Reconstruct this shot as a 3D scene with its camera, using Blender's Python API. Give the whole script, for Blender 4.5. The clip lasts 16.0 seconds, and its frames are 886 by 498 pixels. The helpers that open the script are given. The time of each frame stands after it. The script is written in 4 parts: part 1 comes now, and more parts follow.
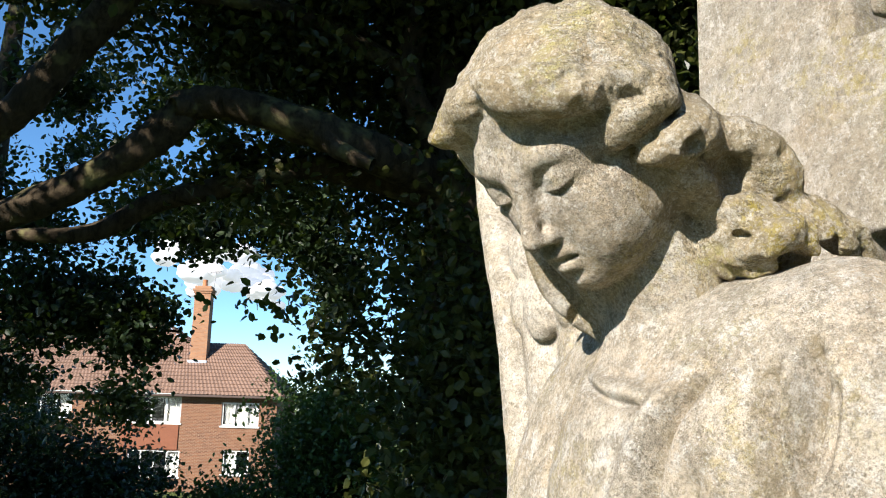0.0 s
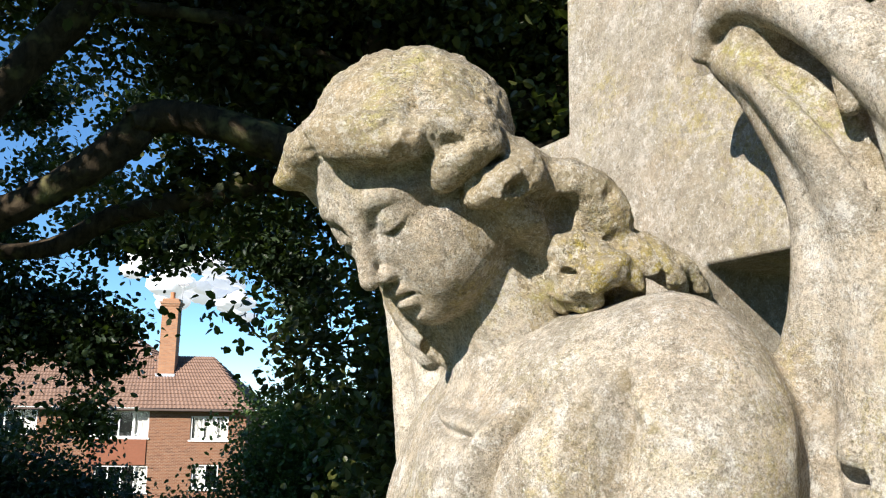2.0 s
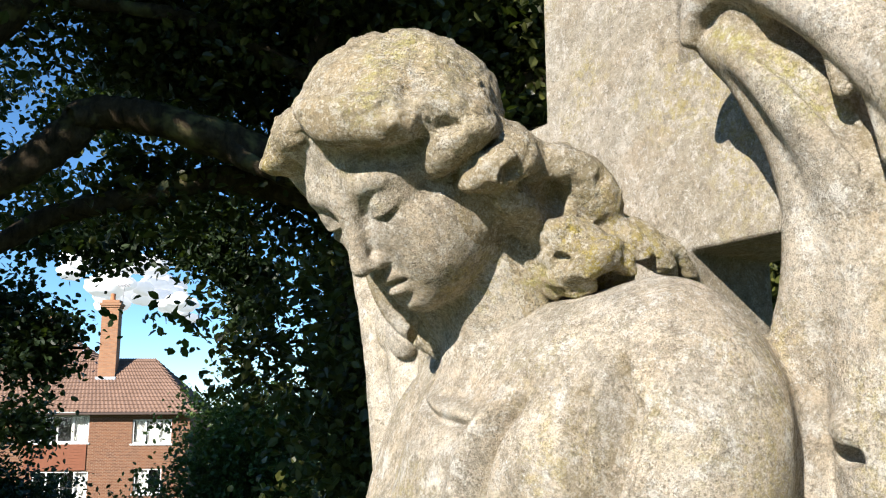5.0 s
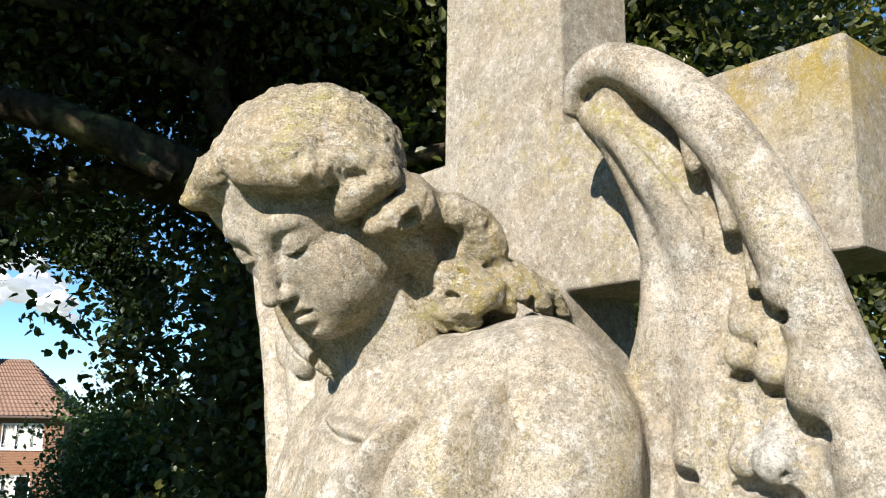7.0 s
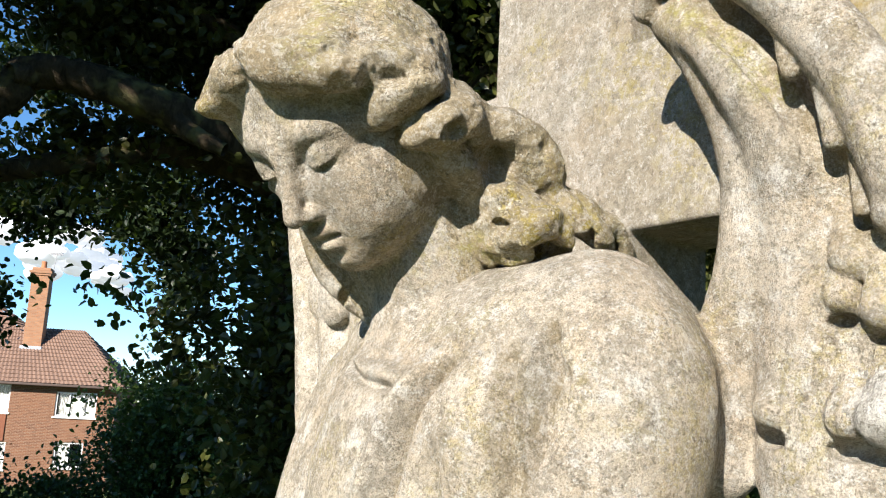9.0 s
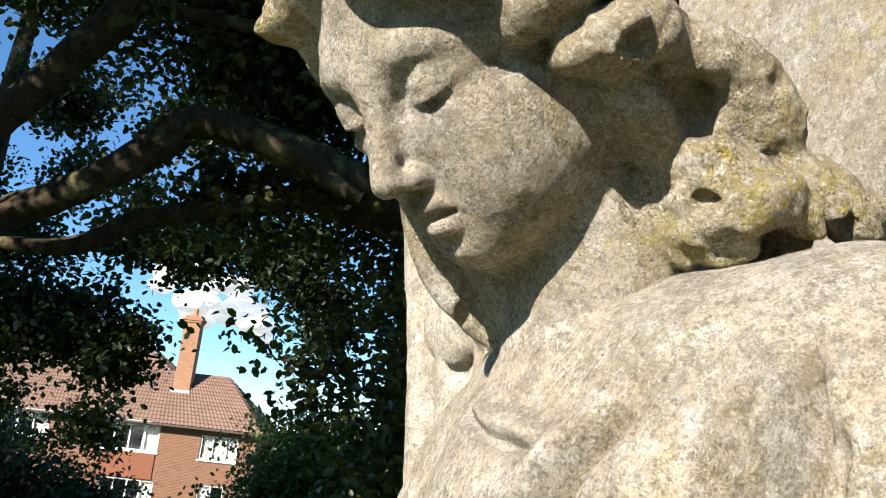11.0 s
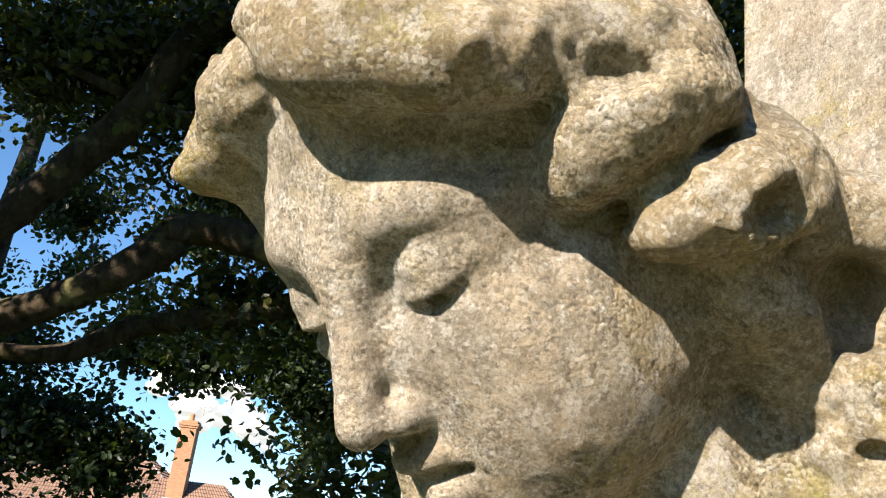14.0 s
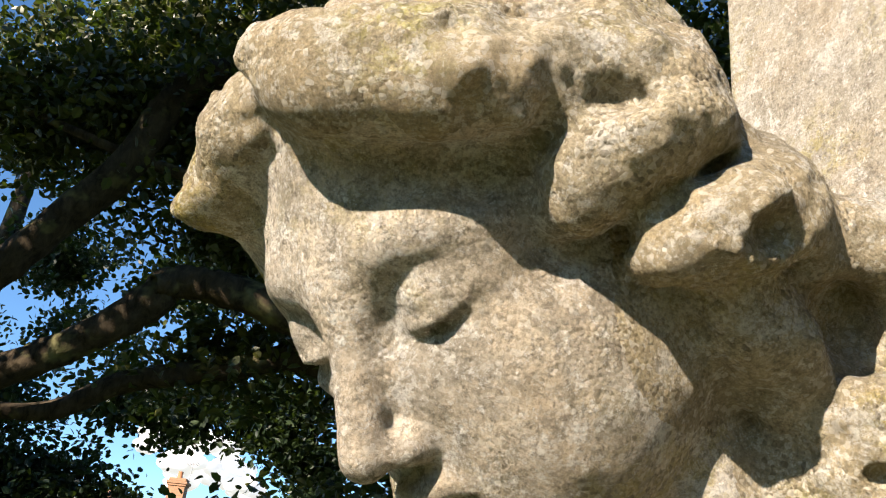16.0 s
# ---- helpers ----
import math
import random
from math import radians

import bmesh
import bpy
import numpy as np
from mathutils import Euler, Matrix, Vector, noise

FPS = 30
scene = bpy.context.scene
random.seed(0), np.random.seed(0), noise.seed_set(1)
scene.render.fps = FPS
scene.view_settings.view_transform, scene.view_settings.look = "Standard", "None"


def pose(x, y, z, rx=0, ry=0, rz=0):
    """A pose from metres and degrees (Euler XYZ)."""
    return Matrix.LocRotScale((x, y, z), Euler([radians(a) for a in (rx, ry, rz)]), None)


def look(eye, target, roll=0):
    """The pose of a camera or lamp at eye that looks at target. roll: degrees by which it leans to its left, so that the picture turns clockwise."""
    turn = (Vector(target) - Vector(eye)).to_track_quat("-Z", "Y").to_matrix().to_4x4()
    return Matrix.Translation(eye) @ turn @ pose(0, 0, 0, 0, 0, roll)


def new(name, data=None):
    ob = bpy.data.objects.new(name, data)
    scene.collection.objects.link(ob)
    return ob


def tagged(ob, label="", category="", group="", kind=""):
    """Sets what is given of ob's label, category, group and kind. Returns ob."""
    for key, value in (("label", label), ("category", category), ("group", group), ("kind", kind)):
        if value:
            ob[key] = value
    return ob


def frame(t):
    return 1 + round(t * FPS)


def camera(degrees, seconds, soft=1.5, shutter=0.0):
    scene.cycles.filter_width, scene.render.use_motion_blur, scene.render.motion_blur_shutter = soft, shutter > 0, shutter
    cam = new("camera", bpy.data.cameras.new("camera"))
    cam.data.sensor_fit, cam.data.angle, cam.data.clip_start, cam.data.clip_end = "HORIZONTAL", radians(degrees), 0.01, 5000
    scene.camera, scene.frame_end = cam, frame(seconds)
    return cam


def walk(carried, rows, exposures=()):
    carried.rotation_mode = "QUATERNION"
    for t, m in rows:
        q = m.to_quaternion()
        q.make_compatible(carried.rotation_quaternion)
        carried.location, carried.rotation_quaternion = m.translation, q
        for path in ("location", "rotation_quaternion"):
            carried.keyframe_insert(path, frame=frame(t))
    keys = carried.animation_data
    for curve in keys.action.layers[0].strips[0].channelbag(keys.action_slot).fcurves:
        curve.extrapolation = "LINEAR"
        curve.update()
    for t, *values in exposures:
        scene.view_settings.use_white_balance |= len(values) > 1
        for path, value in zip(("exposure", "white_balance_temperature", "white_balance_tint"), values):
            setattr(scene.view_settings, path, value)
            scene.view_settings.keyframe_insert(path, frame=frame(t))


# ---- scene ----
cam = camera(53.6, 16.0, soft=1.1)
METRES, EYE, TILT, LEAN, TURN = 1.3, 1.5, 10.5, -1.6, 0.0
ROWS = [
    (0.0, 0.0, 0.0, 0.0, 0.0, 0.0, -0.0),
    (0.5, 0.0184, -0.0204, 0.0081, -1.56, -0.11, 0.13),
    (1.0, 0.0577, -0.0193, 0.015, -2.06, -0.01, 0.26),
    (1.5, 0.0869, -0.0256, 0.0246, -2.18, 0.3, 0.36),
    (2.0, 0.0993, -0.0258, 0.0214, -1.83, 0.61, 0.53),
    (2.5, 0.0955, -0.0257, 0.0236, -1.51, 0.73, 0.72),
    (3.0, 0.0975, -0.022, 0.0182, -1.33, 0.74, 0.98),
    (3.5, 0.1034, -0.0163, 0.0143, -1.34, 0.7, 1.19),
    (3.7, 0.1047, -0.0167, 0.0126, -1.27, 0.67, 1.26),
    (5.8, 0.0452, -0.0124, 0.0124, -8.17, 0.46, 0.20),
    (6.0, 0.0474, -0.0147, 0.0152, -8.63, 0.51, -0.06),
    (6.5, 0.0603, -0.0484, 0.0326, -11.63, 0.79, -0.87),
    (7.0, 0.0491, -0.0905, 0.0342, -12.27, 1.16, -1.43),
    (7.5, 0.0467, -0.1051, 0.0277, -13.02, 1.14, -1.99),
    (8.0, 0.0346, -0.0991, 0.0226, -13.34, 1.15, -2.6),
    (8.2, 0.0303, -0.0852, 0.0117, -13.45, 1.02, -2.87),
    (10.3, 0.1584, 0.1417, -0.0426, 0.01, -0.95, -3.18),
    (10.5, 0.1457, 0.1609, -0.0455, -0.07, 0.85, -3.61),
    (11.0, 0.0947, 0.2236, -0.0473, -0.18, 3.27, -4.66),
    (11.5, 0.0842, 0.2751, -0.0406, -0.32, 5.75, -5.28),
    (12.0, 0.1066, 0.3227, -0.0329, 0.05, 6.89, -5.25),
    (12.5, 0.1012, 0.3445, -0.0323, 0.18, 7.61, -5.37),
    (13.0, 0.0935, 0.3658, -0.027, 0.28, 7.97, -5.39),
    (13.5, 0.0942, 0.3838, -0.0144, 0.22, 8.33, -5.3),
    (14.0, 0.0878, 0.3744, 0.013, -0.12, 10.06, -5.19),
    (14.5, 0.0917, 0.3543, 0.0352, -0.4, 12.74, -4.94),
    (15.0, 0.0873, 0.3418, 0.0418, -0.42, 14.1, -4.44),
    (15.5, 0.0837, 0.354, 0.0245, -0.43, 14.19, -4.15),
    (16.0, 0.0848, 0.3749, 0.0063, -0.63, 13.41, -4.25),
]
walk(cam, [(t, pose(0, 0, EYE, TILT, LEAN, TURN) @ pose(METRES * x, METRES * y, METRES * z, 90 + pitch, roll, yaw)) for t, x, y, z, yaw, pitch, roll in ROWS],
     exposures=((0.0, 0.92, 6500, 10), (10.3, 0.92, 6500, 10), (12.0, 1.20, 6900, 12), (16.0, 1.27, 7150, 14)))

# ---- world, sun ----
SUN = Vector((-0.51, -0.71, 0.48)).normalized()
world = bpy.data.worlds.new("sky")
scene.world = world
world.use_nodes = True
wn = world.node_tree
sky = wn.nodes.new("ShaderNodeTexSky")
sky.sky_type = "NISHITA"
sky.sun_disc = False
sky.sun_elevation = math.asin(SUN.z)
sky.sun_rotation = math.atan2(SUN.x, SUN.y)
sky.air_density, sky.dust_density, sky.ozone_density = 0.72, 0.0, 4.0
blue = wn.nodes.new("ShaderNodeHueSaturation")
blue.inputs["Hue"].default_value, blue.inputs["Saturation"].default_value, blue.inputs["Value"].default_value = 0.496, 1.12, 1.12
wn.links.new(sky.outputs[0], blue.inputs["Color"])
wn.links.new(blue.outputs[0], wn.nodes["Background"].inputs[0])
wn.nodes["Background"].inputs[1].default_value = 0.10
sun = new("sun", bpy.data.lights.new("sun", "SUN"))
sun.data.energy, sun.data.angle, sun.data.color = 6.0, radians(0.53), (1.0, 0.94, 0.865)
sun.matrix_world = look(SUN * 50, (0, 0, 0))


# ---- materials ----
class Mat:
    """A node material with short ways to add nodes."""

    def __init__(self, name, rough=0.8, spec=0.3, metal=0.0):
        self.m = bpy.data.materials.new(name)
        self.m.use_nodes = True
        self.t = self.m.node_tree
        self.b = self.t.nodes["Principled BSDF"]
        self.b.inputs["Roughness"].default_value = rough
        self.b.inputs["Specular IOR Level"].default_value = spec
        self.b.inputs["Metallic"].default_value = metal
        self.co = self.t.nodes.new("ShaderNodeTexCoord").outputs["Object"]

    def node(self, kind, **inputs):
        n = self.t.nodes.new("ShaderNode" + kind)
        for k, v in inputs.items():
            self.put(n.inputs[k.replace("_", " ")], v)
        return n

    def put(self, socket, v):
        if isinstance(v, bpy.types.NodeSocket):
            self.t.links.new(v, socket)
        else:
            socket.default_value = v

    def noise(self, scale, detail=4.0, rough=0.55, co=None, distort=0.0):
        return self.node("TexNoise", Vector=co or self.co, Scale=scale, Detail=detail, Roughness=rough, Distortion=distort).outputs["Fac"]

    def ramp(self, fac, *stops):
        n = self.node("ValToRGB", Fac=fac)
        e = n.color_ramp.elements
        while len(e) < len(stops):
            e.new(0.5)
        for el, (p, c) in zip(e, stops):
            el.position = p
            el.color = (c, c, c, 1) if isinstance(c, (int, float)) else (*c, 1)
        return n.outputs[0]

    def mix(self, fac, a, b, blend="MIX"):
        n = self.t.nodes.new("ShaderNodeMix")
        n.data_type, n.blend_type = "RGBA", blend
        for i, v in ((0, fac), (6, a), (7, b)):
            self.put(n.inputs[i], (*v, 1) if isinstance(v, tuple) and len(v) == 3 else v)
        return n.outputs[2]

    def maths(self, op, a, b=0.0):
        n = self.t.nodes.new("ShaderNodeMath")
        n.operation = op
        self.put(n.inputs[0], a), self.put(n.inputs[1], b)
        return n.outputs[0]

    def bump(self, height, strength=0.5, distance=0.01, normal=None):
        n = self.node("Bump", Height=height, Strength=strength, Distance=distance)
        if normal:
            self.put(n.inputs["Normal"], normal)
        return n.outputs[0]

    def done(self, color=None, normal=None, rough=None):
        if color is not None:
            self.put(self.b.inputs["Base Color"], (*color, 1) if isinstance(color, tuple) else color)
        if normal is not None:
            self.put(self.b.inputs["Normal"], normal)
        if rough is not None:
            self.put(self.b.inputs["Roughness"], rough)
        return self.m


def stone_material(name, warm, lichen=0.5, seed=0.0, algae_shade=0.0, blotch=1.0, crumbly=0.6, arm_lichen=False):
    """Weathered limestone: grain, pits, grey crusts, pale blotches, rust and yellow lichen."""
    k = Mat(name, rough=0.92, spec=0.12)
    co = k.node("Mapping", Vector=k.co, Location=(seed, seed * 0.7, seed * 1.3)).outputs[0]
    base = k.mix(k.ramp(k.noise(7, 6, 0.65, co), (0.38, 0.0), (0.62, 1.0)), warm, tuple(c * f for c, f in zip(warm, (0.82, 0.79, 0.73))))
    rust = k.ramp(k.noise(15, 9, 0.75, co), (0.54, 0.0), (0.66, 1.0))
    base = k.mix(k.maths("MULTIPLY", rust, 0.25 + 0.3 * lichen), base, (0.37, 0.25, 0.11))
    ochre = k.ramp(k.noise(9, 7, 0.7, co, 0.4), (0.46, 0.0), (0.64, 1.0))
    base = k.mix(k.maths("MULTIPLY", ochre, 0.32 + 0.2 * lichen), base, (0.46, 0.315, 0.165))
    grey = k.ramp(k.noise(22, 13, 0.85, co), (0.48, 0.0), (0.56, 1.0))
    base = k.mix(k.maths("MULTIPLY", grey, 0.60 * blotch), base, (0.27, 0.24, 0.19))
    grain = k.ramp(k.noise(62, 12, 0.9, co), (0.51, 0.0), (0.545, 1.0))
    base = k.mix(k.maths("MULTIPLY", grain, 0.52), base, (0.20, 0.175, 0.13))
    pale = k.ramp(k.noise(30, 13, 0.9, co), (0.515, 0.0), (0.56, 1.0))
    base = k.mix(k.maths("MULTIPLY", pale, 0.85 * blotch), base, (0.80, 0.765, 0.69))
    zone = k.ramp(k.noise(6.5, 3, 0.5, co), (0.50, 0.0), (0.62, 1.0))
    speck = k.ramp(k.noise(80, 9, 0.8, co), (0.49, 0.0), (0.55, 1.0))
    base = k.mix(k.maths("MULTIPLY", k.maths("MULTIPLY", zone, speck), lichen), base, (0.47, 0.37, 0.05))
    dark = k.ramp(k.noise(150, 9, 0.85, co), (0.545, 0.0), (0.575, 1.0))
    base = k.mix(k.maths("MULTIPLY", dark, 0.6), base, (0.13, 0.11, 0.08))
    light = k.ramp(k.noise(120, 9, 0.9, co), (0.565, 0.0), (0.59, 1.0))
    base = k.mix(k.maths("MULTIPLY", light, 0.75), base, (0.78, 0.75, 0.68))
    if algae_shade:
        # Algae film, its golden tint also standing in for warm shade on the hair.
        film = k.ramp(k.noise(12, 11, 0.8, co), (0.34, 0.0), (0.54, 1.0))
        base = k.mix(k.maths("MULTIPLY", film, algae_shade), base, (0.33, 0.24, 0.085))
    # Brown flecks are grime that also paints shade into folds; yellow ones are lichen.
    for layer, colour, scale in (("grime_shade", (0.30, 0.235, 0.13), 45), ("lichen", (0.46, 0.41, 0.13), 85)):
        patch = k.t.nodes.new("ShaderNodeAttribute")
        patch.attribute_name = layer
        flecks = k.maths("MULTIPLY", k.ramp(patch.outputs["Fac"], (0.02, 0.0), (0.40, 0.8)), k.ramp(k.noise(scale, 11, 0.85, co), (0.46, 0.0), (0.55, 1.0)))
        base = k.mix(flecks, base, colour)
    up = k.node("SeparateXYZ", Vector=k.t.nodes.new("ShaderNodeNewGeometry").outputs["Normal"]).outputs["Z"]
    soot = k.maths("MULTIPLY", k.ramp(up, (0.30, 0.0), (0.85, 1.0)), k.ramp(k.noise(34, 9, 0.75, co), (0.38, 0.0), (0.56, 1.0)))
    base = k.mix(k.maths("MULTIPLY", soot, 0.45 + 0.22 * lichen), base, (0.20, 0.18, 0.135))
    grit = k.noise(620, 5, 0.8, co)
    base = k.mix(k.maths("MULTIPLY", k.ramp(grit, (0.50, 0.0), (0.60, 1.0)), 0.38), base, (0.16, 0.13, 0.09))
    base = k.mix(k.maths("MULTIPLY", k.ramp(grit, (0.36, 1.0), (0.46, 0.0)), 0.30), base, (0.80, 0.76, 0.68))
    if arm_lichen:
        x, y, z = (k.node("SeparateXYZ", Vector=k.co).outputs[i] for i in range(3))
        along = k.maths("ADD", k.maths("MULTIPLY", x, 0.469), k.maths("MULTIPLY", y, -0.883))
        crusty = k.maths("MULTIPLY", k.ramp(k.maths("ADD", along, 1.0), (0.47, 0.0), (0.52, 1.0)), k.ramp(k.maths("SUBTRACT", z, 1.0), (0.80, 0.0), (0.91, 1.0)))
        spread = k.ramp(k.noise(16, 8, 0.75, co), (0.44, 0.0), (0.56, 0.85))
        base = k.mix(k.maths("MULTIPLY", crusty, spread), base, (0.46, 0.33, 0.06))
    pits = k.node("TexVoronoi", Vector=co, Scale=150.0).outputs["Distance"]
    crumbs = k.node("TexVoronoi", Vector=co, Scale=430.0)
    crumb = k.node("SeparateXYZ", Vector=crumbs.outputs["Color"]).outputs["X"]
    crust = k.ramp(k.noise(26, 6, 0.7, co), (0.40, 0.0), (0.58, 1.0))
    base = k.mix(k.maths("MULTIPLY", k.maths("MULTIPLY", k.ramp(crumb, (0.80, 0.0), (0.86, 1.0)), crust), 0.75 * crumbly), base, (0.15, 0.12, 0.075))
    base = k.mix(k.maths("MULTIPLY", k.ramp(crumb, (0.10, 1.0), (0.16, 0.0)), 0.40 * crumbly), base, (0.80, 0.76, 0.66))
    n = k.bump(k.noise(50, 9, 0.75, co), 0.7, 0.011)
    n = k.bump(k.noise(240, 8, 0.85, co), 1.0, 0.0055, n)
    n = k.bump(k.ramp(pits, (0.0, 0.0), (0.30, 1.0)), 0.6, 0.0018, n)
    n = k.bump(grit, 0.7, 0.0011, n)
    n = k.bump(k.maths("MULTIPLY", k.ramp(crumbs.outputs["Distance"], (0.0, 1.0), (0.75, 0.0)), crust), 0.8, 0.0013 * crumbly, n)
    return k.done(base, n)


STATUE_STONE = stone_material("carved_limestone", (0.76, 0.67, 0.54), 0.35)
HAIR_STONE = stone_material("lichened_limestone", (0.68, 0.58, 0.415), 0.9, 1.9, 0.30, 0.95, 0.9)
BARE_STONE = stone_material("freshly_chipped_limestone", (0.80, 0.78, 0.72), 0.0, 5.1)
CROSS_STONE = stone_material("cross_limestone", (0.55, 0.49, 0.395), 0.45, 3.7, 0.0, 0.6, 0.35, True)


def leaf_material(name, dark, light):
    k = Mat(name, rough=0.45, spec=0.4)
    rnd = k.t.nodes.new("ShaderNodeNewGeometry").outputs["Random Per Island"]
    col = k.mix(rnd, dark, light)
    k.b.inputs["Roughness"].default_value = 0.42
    k.done(col)
    trans = k.node("BsdfTranslucent", Color=k.mix(0.5, col, (0.16, 0.26, 0.02)))
    both = k.node("MixShader", Fac=0.22)
    k.put(both.inputs[1], k.b.outputs[0]), k.put(both.inputs[2], trans.outputs[0])
    k.put(k.t.nodes["Material Output"].inputs[0], both.outputs[0])
    return k.m


LEAF_OAK = leaf_material("evergreen_leaf", (0.012, 0.018, 0.005), (0.095, 0.100, 0.024))
LEAF_BEECH = leaf_material("beech_leaf", (0.010, 0.020, 0.010), (0.036, 0.058, 0.020))
LEAF_BUSH = leaf_material("shrub_leaf", (0.030, 0.060, 0.014), (0.12, 0.18, 0.04))


def bark_material():
    k = Mat("bark", rough=0.9, spec=0.1)
    co = k.node("Mapping", Vector=k.co, Scale=(1.0, 1.0, 0.45)).outputs[0]
    f = k.noise(9, 8, 0.7, co, 0.5)
    col = k.mix(k.ramp(f, (0.35, 0.0), (0.65, 1.0)), (0.024, 0.018, 0.012), (0.090, 0.068, 0.043))
    col = k.mix(k.ramp(k.noise(3, 3, 0.6), (0.55, 0.0), (0.7, 1.0)), col, (0.17, 0.16, 0.07))
    return k.done(col, k.bump(f, 0.7, 0.03))


BARK = bark_material()


def grass_material():
    k = Mat("grass", rough=0.9, spec=0.1)
    col = k.mix(k.noise(1.2, 6, 0.7), (0.035, 0.06, 0.015), (0.10, 0.12, 0.035))
    return k.done(col, k.bump(k.noise(40, 4), 0.8, 0.03))


GRASS = grass_material()


def plain(name, col, rough=0.6, var=0.15, scale=6.0, spec=0.3):
    k = Mat(name, rough, spec)
    f = k.noise(scale, 5, 0.6)
    return k.done(k.mix(f, tuple(c * (1 - var) for c in col), tuple(min(1, c * (1 + var)) for c in col)), k.bump(f, 0.15, 0.01))


def brick_material(name, one, two, wash):
    k = Mat(name, rough=0.85, spec=0.15)
    co = k.node("Mapping", Vector=k.co, Rotation=(radians(90), 0, 0)).outputs[0]
    n = k.node("TexBrick", Vector=co, Color1=(*one, 1), Color2=(*two, 1), Mortar=(0.24, 0.17, 0.12, 1), Scale=1.0)
    for name, v in (("Brick Width", 0.225), ("Row Height", 0.075), ("Mortar Size", 0.010), ("Bias", -0.1)):
        n.inputs[name].default_value = v
    col = k.mix(k.ramp(k.noise(0.6, 5, 0.6), (0.35, 0.0), (0.7, 0.45)), n.outputs[0], wash, "MIX")
    return k.done(col, k.bump(n.outputs["Fac"], -0.4, 0.01))


BRICK = brick_material("brick_wall", (0.185, 0.084, 0.046), (0.105, 0.046, 0.029), (0.21, 0.105, 0.058))
CHIMNEY_BRICK = brick_material("chimney_brick", (0.34, 0.17, 0.09), (0.24, 0.11, 0.06), (0.36, 0.20, 0.11))
ROOF_TILE = plain("clay_roof_tile", (0.20, 0.125, 0.090), 0.8, 0.35, 1.6)
TILE_HUNG = plain("tile_hanging", (0.20, 0.075, 0.04), 0.8, 0.25, 8)
WHITE = plain("white_paint", (0.66, 0.66, 0.64), 0.45, 0.04)
CURTAIN = plain("curtain", (0.42, 0.41, 0.38), 0.9, 0.1, 12)
ROOM_SHADE = plain("room_shade_paint", (0.03, 0.03, 0.032), 0.9)
TERRACOTTA = plain("terracotta", (0.42, 0.17, 0.08), 0.8, 0.2)
LEAD = plain("lead_flashing", (0.32, 0.34, 0.37), 0.5, 0.1)
GUTTER = plain("brown_gutter_paint", (0.075, 0.05, 0.04), 0.6, 0.15)
METAL = plain("grey_metal", (0.35, 0.35, 0.36), 0.4, 0.05)


def glass_material():
    k = Mat("window_glass", rough=0.05, spec=0.6)
    k.b.inputs["Transmission Weight"].default_value = 1.0
    k.b.inputs["IOR"].default_value = 1.45
    return k.done((0.9, 0.93, 0.95))


GLASS = glass_material()


def cloud_material():
    k = Mat("cloud", rough=1.0, spec=0.0)
    # Slight added glow whitens the cloud beyond what sun and sky give it.
    k.b.inputs["Emission Color"].default_value = (0.92, 0.95, 1.0, 1)
    k.b.inputs["Emission Strength"].default_value = 0.30
    return k.done((0.50, 0.51, 0.53))


CLOUD = cloud_material()


# ---- mesh tools ----
def mesh_object(name, verts, faces, material, parent=None, label="", smooth=False):
    me = bpy.data.meshes.new(name)
    me.from_pydata([tuple(v) for v in verts], [], [tuple(f) for f in faces])
    me.materials.append(material)
    if smooth:
        me.shade_smooth()
    ob = new(name, me)
    if parent:
        ob.parent = parent
    if label:
        ob["label"] = label
    return ob


def quads_object(name, verts, quads, material, parent=None, label="", smooth=False):
    """A mesh of quads from numpy arrays."""
    me = bpy.data.meshes.new(name)
    nq = len(quads)
    me.vertices.add(len(verts)), me.loops.add(nq * 4), me.polygons.add(nq)
    me.vertices.foreach_set("co", np.ascontiguousarray(verts, np.float32).ravel())
    me.loops.foreach_set("vertex_index", np.ascontiguousarray(quads, np.int32).ravel())
    me.polygons.foreach_set("loop_start", np.arange(0, nq * 4, 4, dtype=np.int32))
    me.polygons.foreach_set("use_smooth", np.full(nq, smooth))
    me.materials.append(material)
    me.update(calc_edges=True)
    ob = new(name, me)
    if parent:
        ob.parent = parent
    if label:
        ob["label"] = label
    return ob


def part(name, bm, material, parent=None, label="", smooth=False):
    me = bpy.data.meshes.new(name)
    bm.to_mesh(me)
    bm.free()
    me.materials.append(material)
    if smooth:
        me.shade_smooth()
    ob = new(name, me)
    if parent:
        ob.parent = parent
    if label:
        ob["label"] = label
    return ob


def box(bm, lo, hi, bevel=0.0):
    """Adds a box, its edges bevelled."""
    one = bmesh.new()
    bmesh.ops.create_cube(one, size=1.0)
    for v in one.verts:
        v.co = Vector((lo[i] + (hi[i] - lo[i]) * (v.co[i] + 0.5) for i in range(3)))
    if bevel:
        bmesh.ops.bevel(one, geom=one.edges[:], offset=bevel, segments=2, affect="EDGES", profile=0.6)
    tmp = bpy.data.meshes.new("tmp")
    one.to_mesh(tmp)
    one.free()
    bm.from_mesh(tmp)
    bpy.data.meshes.remove(tmp)
    return bm


